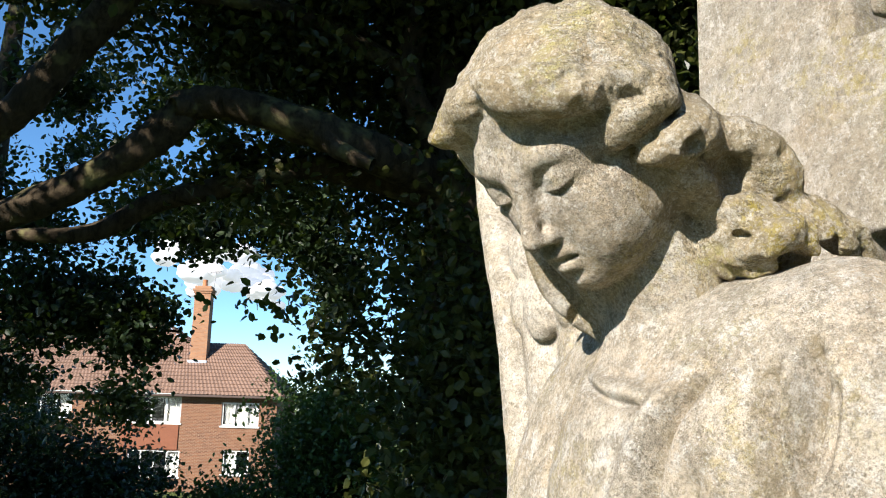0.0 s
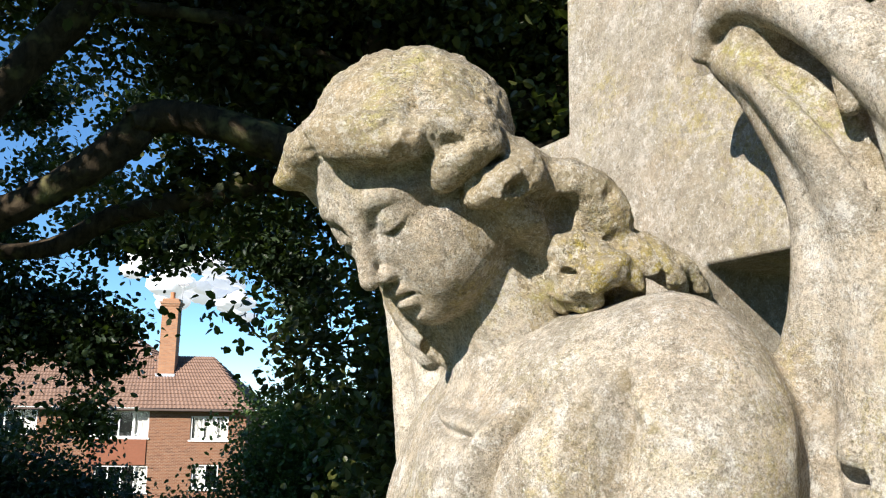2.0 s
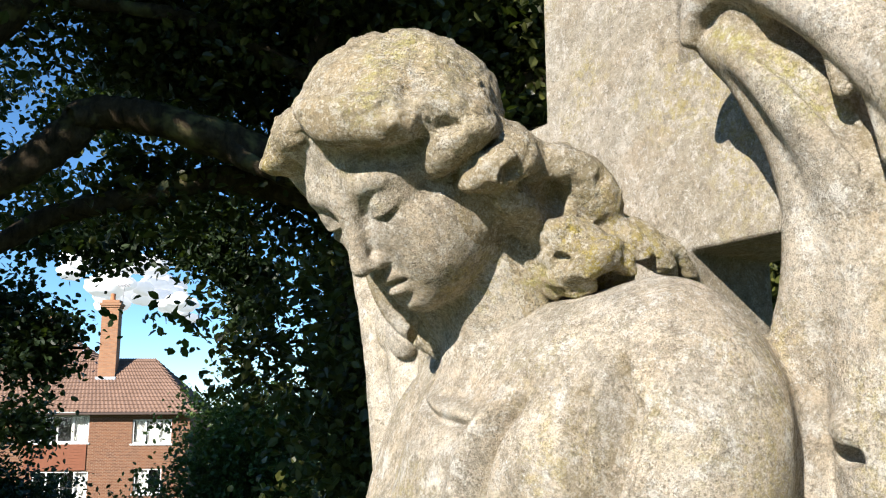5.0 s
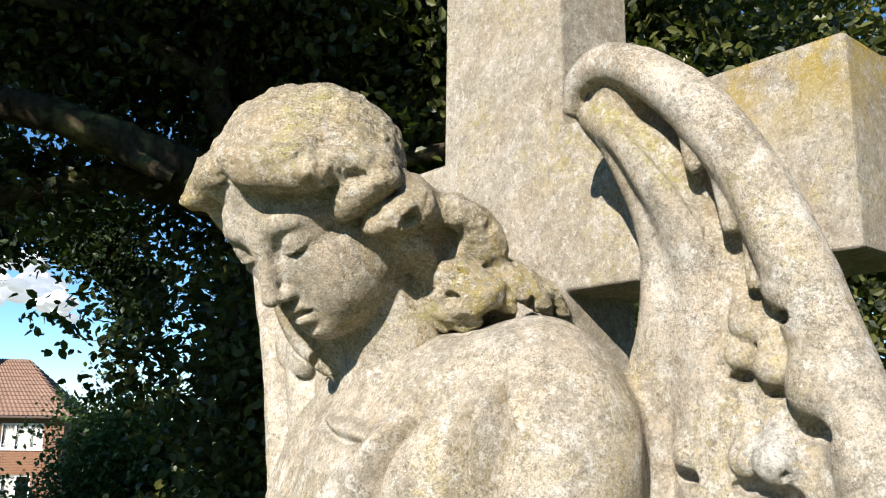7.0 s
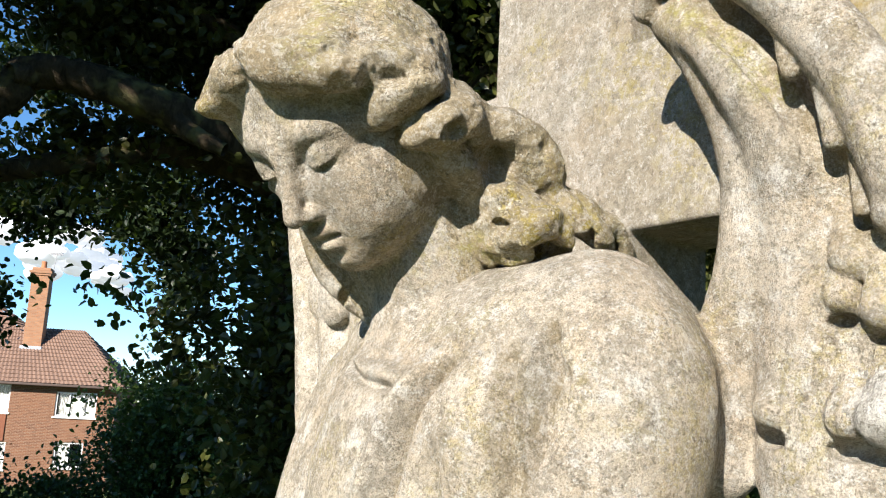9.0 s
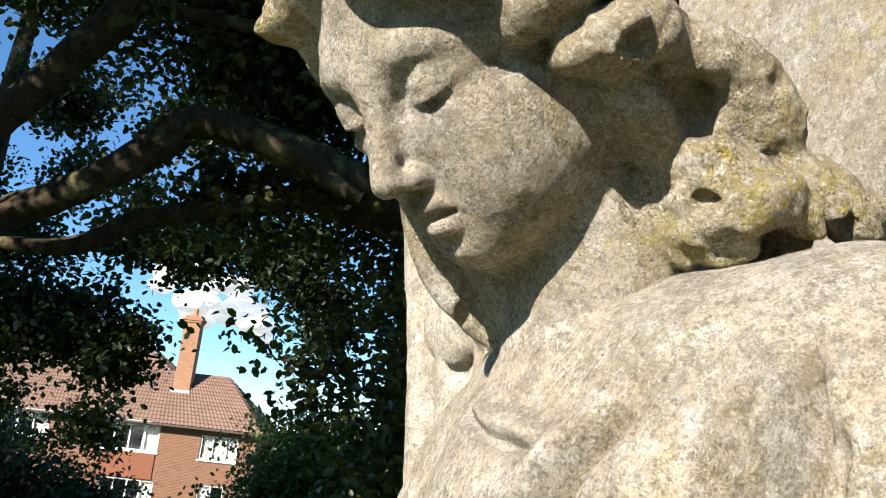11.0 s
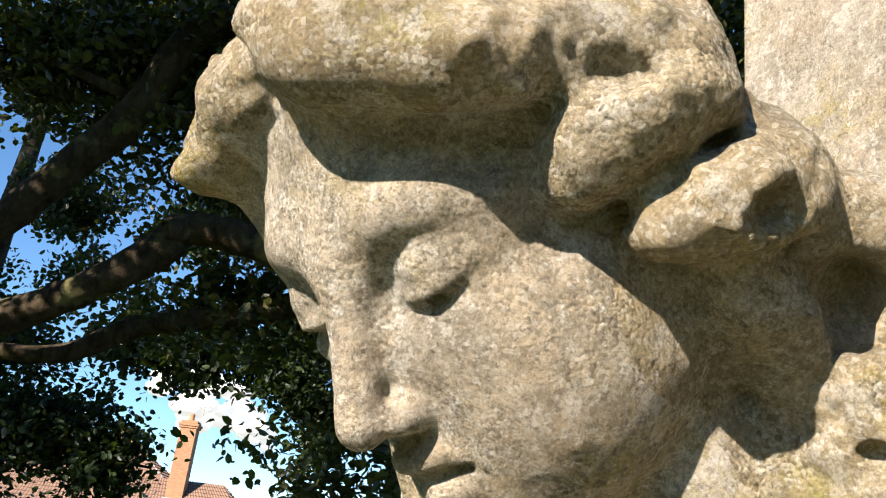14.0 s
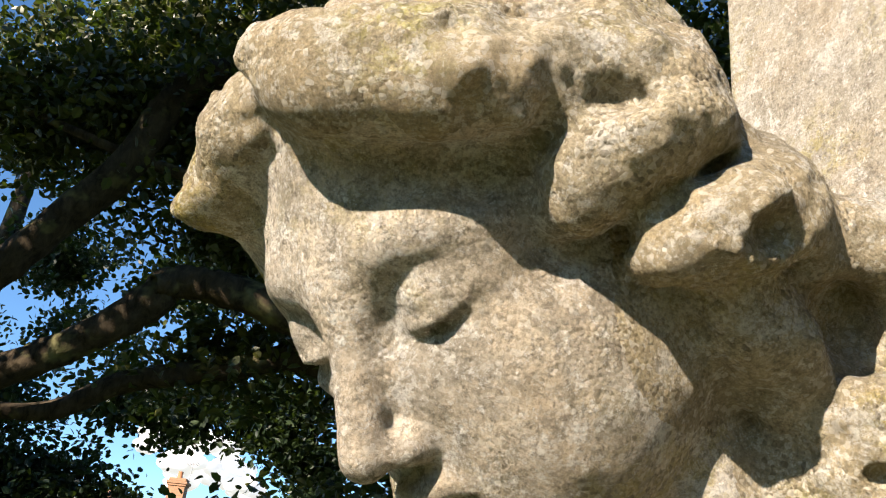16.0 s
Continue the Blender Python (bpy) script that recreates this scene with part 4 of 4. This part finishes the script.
def build_oak():
    rng = np.random.default_rng(11)
    limbs = [
        [(0.3, 10.2, -0.7, 0.55), (0.25, 10.1, 1.2, 0.46), (0.2, 9.9, 3.2, 0.42), (0.1, 10.0, 5.0, 0.36), (0.1, 10.3, 8.0, 0.22)],
        [(0.2, 9.9, 4.0, 0.26), (-0.9, 9.2, 4.28, 0.22), (-1.65, 9.0, 4.50, 0.20), (-2.35, 9.0, 4.68, 0.18), (-2.80, 9.0, 4.67, 0.18), (-3.02, 9.0, 4.42, 0.20), (-3.50, 9.0, 4.02, 0.17), (-4.5, 9.0, 3.47, 0.165), (-5.8, 9.1, 3.1, 0.11), (-7.2, 9.3, 3.0, 0.07)],
        [(-1.6, 9.6, 8.6, 0.22), (-2.6, 9.2, 7.6, 0.19), (-3.24, 9.0, 6.96, 0.18), (-3.61, 9.0, 5.98, 0.19), (-4.18, 9.0, 5.23, 0.19), (-4.72, 9.0, 4.5, 0.17), (-5.6, 9.0, 3.8, 0.12)],
        [(0.1, 9.9, 3.9, 0.20), (-1.4, 9.6, 4.17, 0.15), (-2.18, 9.6, 4.0, 0.13), (-3.25, 9.6, 3.74, 0.12), (-3.96, 9.6, 3.36, 0.10), (-4.9, 9.6, 3.3, 0.07)],
        [(-2.70, 9.0, 4.66, 0.15), (-2.86, 8.86, 4.60, 0.11), (-2.93, 8.80, 4.57, 0.10)],
        [(-1.55, 9.0, 4.55, 0.14), (-1.2, 8.9, 4.2, 0.10), (-0.8, 8.8, 4.0, 0.07)],
        [(0.1, 9.9, 4.3, 0.20), (-0.5, 9.6, 5.2, 0.16), (-0.35, 9.5, 6.4, 0.13), (-0.6, 9.3, 8.0, 0.08)],
        [(0.1, 9.9, 4.6, 0.18), (1.0, 9.6, 5.0, 0.14), (2.4, 9.2, 5.4, 0.11), (4.2, 8.8, 5.6, 0.06)],
        [(-0.4, 9.6, 5.3, 0.12), (-1.8, 9.3, 5.9, 0.09), (-3.2, 9.0, 6.0, 0.07), (-5.0, 9.0, 6.6, 0.04)],
        [(0.2, 9.9, 4.4, 0.15), (1.4, 9.0, 4.4, 0.10), (2.8, 8.4, 4.7, 0.06)],
    ]
    c = np.vstack((in_egg(rng, 2000, (0.8, 10.8, 7.0), (4.6, 3.2, 4.4)), in_egg(rng, 700, (4.5, 10.8, 4.0), (3.4, 2.6, 3.6)), in_egg(rng, 1000, (1.1, 12.6, 2.4), (2.1, 1.4, 4.6)),
                   in_egg(rng, 90, (-3.0, 9.8, 6.6), (2.2, 1.8, 1.3)), in_egg(rng, 110, (0.1, 9.0, 1.6), (0.75, 0.5, 3.0)), in_egg(rng, 500, (0.5, 5.2, 10.2), (5.0, 3.2, 1.4)), in_egg(rng, 320, (-3.6, 10.6, 8.3), (3.0, 1.4, 2.3)), in_egg(rng, 100, (-2.0, 9.8, 5.6), (1.4, 0.8, 0.6)), in_egg(rng, 500, (4.0, 9.5, 6.6), (3.4, 2.4, 2.8)), in_egg(rng, 45, (-4.1, 9.4, 6.9), (1.6, 0.7, 1.2)), in_egg(rng, 70, (-5.2, 9.7, 6.9), (1.1, 0.6, 0.9)), in_egg(rng, 12, (-1.15, 10.5, 2.2), (0.25, 0.4, 1.1)), in_egg(rng, 25, (-2.4, 9.7, 4.1), (1.2, 0.4, 0.4))))
    c = thinned(gap(c, (-2.25, 10.0, 2.55), (0.92, 3.0, 0.92)))
    tree("evergreen_oak", "large dark evergreen oak with a heavy crooked bough", limbs, c, 0.125, 0.24, 42, LEAF_OAK, 21)


def build_beech():
    rng = np.random.default_rng(5)
    limbs = [
        [(-9.5, 17, -1.4, 0.4), (-9.4, 17, 2.5, 0.33), (-9.2, 17, 6, 0.26), (-9, 17, 11, 0.12)],
        [(-9.4, 17, 3.4, 0.11), (-7.6, 17, 3.4, 0.07), (-6.2, 17.3, 3.0, 0.05), (-5.2, 17.3, 2.9, 0.02)],
    ]
    c = np.vstack((in_egg(rng, 270, (-6.0, 17, 11.5), (4.6, 2.0, 4.0)), in_egg(rng, 95, (-4.6, 17, 7.6), (2.4, 1.0, 0.8)), in_egg(rng, 60, (-8.0, 17, 7.9), (1.2, 1.0, 0.7)), in_egg(rng, 85, (-5.0, 17, 5.0), (2.2, 0.8, 0.75)),
                   in_egg(rng, 115, (-7.6, 17, 3.4), (2.0, 0.8, 1.3)), in_egg(rng, 60, (-5.9, 17, 3.0), (0.9, 0.6, 0.9)), in_egg(rng, 90, (-2.9, 17, 5.0), (0.9, 0.6, 1.1)), in_egg(rng, 50, (-2.1, 17, 3.9), (0.4, 0.4, 0.9)), in_egg(rng, 16, (-6.2, 17, 1.3), (0.8, 0.5, 0.7)), in_egg(rng, 30, (-6.6, 17, 6.3), (3.0, 1.0, 0.9)), in_egg(rng, 45, (-8.8, 17, 1.9), (1.5, 0.8, 0.7)), in_egg(rng, 60, (-8.8, 17, 5.0), (1.6, 0.8, 1.2))))
    c = thinned(gap(c, (-3.80, 17, 3.2), (1.48, 3.0, 1.35)))
    tree("beech_tree", "beech tree with fine dark leaves against the sky", limbs, c, 0.150, 0.24, 46, LEAF_BEECH, 31)


def build_shade_trees():
    """Adds tall unseen limes on the sunny side to dapple the oak, and the woodland."""
    rng = np.random.default_rng(17)
    tree("shading_lime_tree", "unseen tall leafy lime tree placed to shade the oak", [[(-11, 4.2, -0.2, 0.45), (-10.8, 4.2, 4, 0.36), (-9, 4.3, 8, 0.25), (-6, 4.3, 11, 0.12)]],
         np.vstack((in_egg(rng, 500, (-5.4, 4.2, 9.2), (5.6, 1.6, 3.4)), in_egg(rng, 380, (-4.3, 2.9, 5.4), (2.1, 0.9, 2.2)), in_egg(rng, 200, (-7.4, 4.2, 4.8), (2.4, 1.0, 2.0)))), 0.17, 0.36, 42, LEAF_OAK, 41)
    tree("shading_lime_tree", "unseen tall leafy lime tree placed to shade the beech and shrubs", [[(-18, 5, -0.2, 0.5), (-18, 5, 7, 0.38), (-17.5, 5, 16, 0.16)]],
         in_egg(rng, 1300, (-19.5, 5, 13), (8.5, 2.2, 7.0)), 0.20, 0.45, 40, LEAF_OAK, 43)
    tree("woodland", "dense dark woodland behind the memorial", [[(6, 19, -1.2, 0.4), (6, 19, 6, 0.3), (6, 19, 12, 0.1)]],
         np.vstack((in_egg(rng, 700, (5.5, 18.5, 4.5), (7.5, 2.2, 7.5)), in_egg(rng, 520, (9.5, 14.0, 6.5), (4.5, 2.0, 5.5)), in_egg(rng, 500, (18, 16, 4.5), (7.5, 4.2, 7.5)))), 0.24, 0.5, 45, LEAF_OAK, 47, "wood")


def build_shrubs():
    rng = np.random.default_rng(8)
    for name, label, centre, radii, n, size, spread, per, leaf in (
            ("shrub", "dense green shrub beside the brick house", (-3.3, 28, 0.0), (2.2, 1.8, 2.9), 540, 0.16, 0.30, 40, LEAF_BUSH),
            ("shrub", "tall dark shrub in front of the brick house", (-11.8, 24, -1.0), (3.0, 1.6, 3.0), 680, 0.14, 0.28, 38, LEAF_BEECH),
            ("shrub", "low dark shrub beneath the house windows", (-9.0, 24, -1.7), (2.2, 1.5, 2.3), 460, 0.14, 0.28, 38, LEAF_BEECH),
            ("shrub", "small shrub in shade under the trees", (-5.8, 26, -2.2), (1.5, 1.2, 2.2), 200, 0.14, 0.28, 38, LEAF_BUSH),
            # The next three trees are unseen, added to cut sky light on the statue.
            ("yew_tree", "unseen dark yew tree added to block sky light from the right", (8.5, -5, 3.0), (4.0, 3.0, 4.5), 260, 0.45, 0.6, 26, LEAF_OAK),
            ("yew_tree", "unseen dark yew tree added to block sky light from behind", (3.0, -12, 3.0), (4.5, 3.0, 5.0), 260, 0.45, 0.6, 26, LEAF_OAK),
            ("yew_tree", "broad unseen dark yew tree added to block sky light from the left", (-13.5, -1.5, 3.0), (4.0, 3.5, 5.0), 260, 0.45, 0.6, 26, LEAF_OAK),
            ("hedge", "tall sunlit hedge beyond the cross", (8.5, 15, 1.5), (4.5, 2.0, 3.6), 420, 0.13, 0.30, 34, LEAF_BUSH)):
        c = in_egg(rng, n, centre, radii, 0.35)
        base = ground_height(np.array(centre[0]), np.array(centre[1]))
        tree(name, label, [[(*centre[:2], float(base) - 0.1, 0.10), (*centre[:2], centre[2] * 0.5 + float(base) * 0.5, 0.08), (*centre[:2], centre[2] + 0.5, 0.04)]], c, size, spread, per, leaf, int(rng.integers(1000)), name.split("_")[0] if name != "yew_tree" else "tree")


build_oak()
build_beech()
build_shade_trees()
build_shrubs()


# ---- the brick house ----
HY = 48.0  # distance of the front wall


def roof_slope(name, a, b, c, d, parent, label=""):
    """Courses of ribbed clay tiles on the slope with eave a to b and ridge d to c."""
    a, b, c, d = (np.array(p, float) for p in (a, b, c, d))
    n = np.cross(b - a, d - a)
    n /= np.linalg.norm(n)
    courses = max(3, int(np.linalg.norm((d + c) / 2 - (a + b) / 2) / 0.30))
    verts, quads = [], []
    for i in range(courses):
        rows = []
        for u, lift in ((i / courses, 0.055), ((i + 1) / courses, 0.012)):
            l, r = a + (d - a) * u, b + (c - b) * u
            cols = max(2, int(np.linalg.norm(b - a) / 0.11))
            rows.append(len(verts))
            for j in range(cols + 1):
                w = j / cols
                verts.append(l + (r - l) * w + n * (lift + 0.035 * (j % 2)))
        m = rows[1] - rows[0]
        quads += [(rows[0] + j, rows[0] + j + 1, rows[1] + j + 1, rows[1] + j) for j in range(m - 1)]
        if i:
            quads += [(prev + j, prev + j + 1, rows[0] + j + 1, rows[0] + j) for j in range(m - 1)]
        prev = rows[1]
    ob = quads_object(name, np.array(verts), np.array(quads), ROOF_TILE, parent, label)
    ob["kind"] = "stuff"
    return ob


def house_window(x0, x1, z0, z1, lights, parent, curtains):
    """A white casement window with its panes, curtains and sill, set into the front wall."""
    bm = bmesh.new()
    y0, y1, t = HY + 0.06, HY + 0.14, 0.075
    for lo, hi in (((x0, y0, z0), (x1, y1, z0 + t)), ((x0, y0, z1 - t), (x1, y1, z1)), ((x0, y0, z0 + t), (x0 + t, y1, z1 - t)), ((x1 - t, y0, z0 + t), (x1, y1, z1 - t))):
        box(bm, lo, hi, 0.006)
    w = (x1 - x0) / lights
    for i in range(1, lights):
        box(bm, (x0 + i * w - t / 2, y0 + 0.004, z0 + t), (x0 + i * w + t / 2, y1 - 0.004, z1 - t), 0.006)
    win = part("window", bm, WHITE, parent, "white painted casement window")
    part("sill", box(bmesh.new(), (x0 - 0.08, HY - 0.07, z0 - 0.09), (x1 + 0.08, HY + 0.05, z0 - 0.004), 0.01), WHITE, win)
    for i in range(lights):
        part("pane", box(bmesh.new(), (x0 + i * w + 0.03, HY + 0.096, z0 + 0.05), (x0 + (i + 1) * w - 0.03, HY + 0.102, z1 - 0.05)), GLASS, win).visible_shadow = False
    for k, (ca, cb) in enumerate(curtains):
        xs = np.linspace(x0 + (x1 - x0) * ca, x0 + (x1 - x0) * cb, 30)
        v = [(x, HY + 0.24 + 0.03 * math.sin(j * 1.7 + k), z) for z in (z0 + 0.04, z1 - 0.03) for j, x in enumerate(xs)]
        mesh_object("curtain", v, [(j, j + 1, 31 + j, 30 + j) for j in range(29)], CURTAIN, win, "pale drawn curtain", True)
    return win


def build_house():
    root = new("brick_house")
    low, eave, x0, x1 = -3.4, 2.0, -30.0, -8.95
    holes = [(-11.9, -9.9, 0.42, 1.66, 3, [(0.05, 0.32), (0.36, 0.95)]), (-17.3, -14.1, 0.50, 1.90, 4, [(0.02, 0.12), (0.70, 0.98)]), (-22.6, -20.0, 0.68, 1.98, 3, [(0.70, 0.97)]),
             (-11.7, -10.3, -2.1, -0.85, 2, [(0.05, 0.5)]), (-16.8, -14.0, -2.3, -0.95, 4, [(0.72, 0.96)]), (-27.6, -25.2, 0.68, 1.98, 3, [(0.05, 0.3)])]
    xs = sorted({x0, x1, *[h[0] for h in holes], *[h[1] for h in holes]})
    zs = sorted({low, eave, *[h[2] for h in holes], *[h[3] for h in holes]})
    for xa, xb in zip(xs, xs[1:]):
        run = None
        for za, zb in zip(zs, zs[1:]):
            solid = not any(h[0] <= xa and xb <= h[1] and h[2] <= za and zb <= h[3] for h in holes)
            if solid:
                run = (run[0], zb) if run else (za, zb)
            if run and (not solid or zb == zs[-1]):
                part("wall", box(bmesh.new(), (xa, HY, run[0]), (xb, HY + 0.3, run[1])), BRICK, root)
                run = None
    part("wall", box(bmesh.new(), (x0, HY + 0.3, low), (x0 + 0.3, HY + 9, eave)), BRICK, root)
    part("wall", box(bmesh.new(), (x1 - 0.3, HY + 0.3, low), (x1, HY + 6, eave)), BRICK, root)
    # One near-black slab stands in for the rooms' shade behind all windows.
    part("dark_room_panel", box(bmesh.new(), (x0 + 0.4, HY + 1.2, low), (x1 - 0.4, HY + 1.4, eave)), ROOM_SHADE, root, "near-black panel standing in for unlit rooms behind the windows")
    for h in holes:
        house_window(*h[:5], root, h[5])
    # tile-hung apron between the wide windows
    bm = bmesh.new()
    for i in range(9):
        z = -0.90 + i * 0.15
        box(bm, (-17.25, HY - 0.06 - 0.004 * (i % 2), z), (-14.15, HY - 0.004, z + 0.146))
    part("tile_apron", bm, TILE_HUNG, root, "orange hung tiles below a window")
    # roofs
    y0 = HY - 0.45
    roof_slope("roof", (x0 - 0.4, y0, eave), (-11.0, y0, eave), (-17.4, HY + 5.0, 6.7), (x0 + 4, HY + 5.0, 6.7), root, "brown clay tiled main roof")
    roof_slope("roof", (-11.0, y0, eave), (-11.0, HY + 10.4, eave), (-17.4, HY + 5.02, 6.7), (-17.4, HY + 5.0, 6.7), root)
    roof_slope("roof", (-16.5, y0 - 0.02, eave), (x1 + 0.45, y0 - 0.02, eave), (-11.6, HY + 2.75, 5.0), (-16.5, HY + 2.75, 5.0), root, "lower hipped roof over the end of the house")
    roof_slope("roof", (x1 + 0.45, y0, eave), (x1 + 0.45, HY + 6, eave), (-11.6, HY + 2.77, 5.0), (-11.6, HY + 2.75, 5.0), root)
    roof_slope("roof", (x1 + 0.45, HY + 6, eave), (-16.5, HY + 6, eave), (-16.5, HY + 2.75, 5.0), (-11.6, HY + 2.75, 5.0), root)
    part("gutter", box(bmesh.new(), (x0 - 0.4, y0 - 0.10, eave - 0.10), (x1 + 0.5, y0 + 0.02, eave + 0.02), 0.03), GUTTER, root, "dark brown eaves gutter")
    part("soffit", box(bmesh.new(), (x0 - 0.3, y0 + 0.03, eave - 0.12), (x1 + 0.4, HY - 0.004, eave - 0.06)), GUTTER, root)
    # chimneys
    for cx, cy, z0, z1, w in ((-13.85, HY + 1.9, 3.2, 7.75, 0.46), (-18.1, HY + 5.0, 5.6, 7.2, 0.45), (-26.9, HY + 5.0, 5.6, 7.3, 0.50)):
        bm = box(bmesh.new(), (cx - w, cy - 0.35, z0), (cx + w, cy + 0.35, z1), 0.01)
        stack = part("chimney", bm, CHIMNEY_BRICK, root, "tall brick chimney stack")
        bm = box(bmesh.new(), (cx - w - 0.06, cy - 0.41, z1), (cx + w + 0.06, cy + 0.41, z1 + 0.11), 0.01)
        box(bm, (cx - w - 0.11, cy - 0.46, z1 + 0.11), (cx + w + 0.11, cy + 0.46, z1 + 0.24), 0.01)
        box(bm, (cx - w - 0.02, cy - 0.38, z1 + 0.24), (cx + w + 0.02, cy + 0.38, z1 + 0.42), 0.05)
        part("cap", bm, CHIMNEY_BRICK, stack)
        v, q = tube([(cx, cy, z1 + 0.40, 0.15), (cx, cy, z1 + 0.62, 0.13), (cx, cy, z1 + 0.80, 0.14)], 14, 3)
        quads_object("pot", v, q, TERRACOTTA, stack, "terracotta chimney pot", True)
    part("flashing", box(bmesh.new(), (-14.4, HY + 1.40, 3.75), (-13.3, HY + 1.54, 3.95), 0.02), LEAD, root, "lead flashing at the chimney foot")
    v, q = tube([(-13.40, HY + 1.9, 7.4, 0.022), (-13.25, HY + 1.9, 9.1, 0.018)], 6, 2)
    mast = quads_object("aerial", v, q, METAL, root, "thin television aerial", True)
    bm = bmesh.new()
    for i in range(5):
        box(bm, (-13.55 + i * 0.13, HY + 1.6, 8.97 + i * 0.03), (-13.53 + i * 0.13, HY + 2.2, 8.99 + i * 0.03))
    box(bm, (-13.6, HY + 1.89, 8.95), (-12.95, HY + 1.91, 9.08))
    part("rods", bm, METAL, mast)
    tagged(root, "two-storey red brick house with brown tiled hipped roofs", "house")


build_house()


# ---- clouds ----
def build_clouds():
    rng = np.random.default_rng(3)
    for puffs in ([(-112, 400, 67, 11), (-97, 402, 64, 10), (-105, 402, 58, 9), (-88, 403, 57, 8), (-122, 404, 71, 9), (-80, 403, 53, 5)], [(-102, 430, 190, 16), (-84, 432, 184, 13)]):
        bm = bmesh.new()
        for x, y, z, r in puffs:
            for k in range(7):
                p = Vector((x, y, z)) + Vector(rng.normal(0, 0.5, 3)) * r
                one = bmesh.ops.create_icosphere(bm, subdivisions=3, radius=r * rng.uniform(0.35, 0.7), matrix=Matrix.Translation(p) @ Matrix.Diagonal((1.3, 1, 0.75, 1)))
                for v in one["verts"]:
                    v.co += (v.co - p).normalized() * r * 0.14 * noise.fractal(v.co * (2.2 / r), 1.0, 2.0, 4)
        tagged(part("cloud", bm, CLOUD, smooth=True), "white fair-weather cloud in a blue sky", "cloud", kind="structure")


build_clouds()
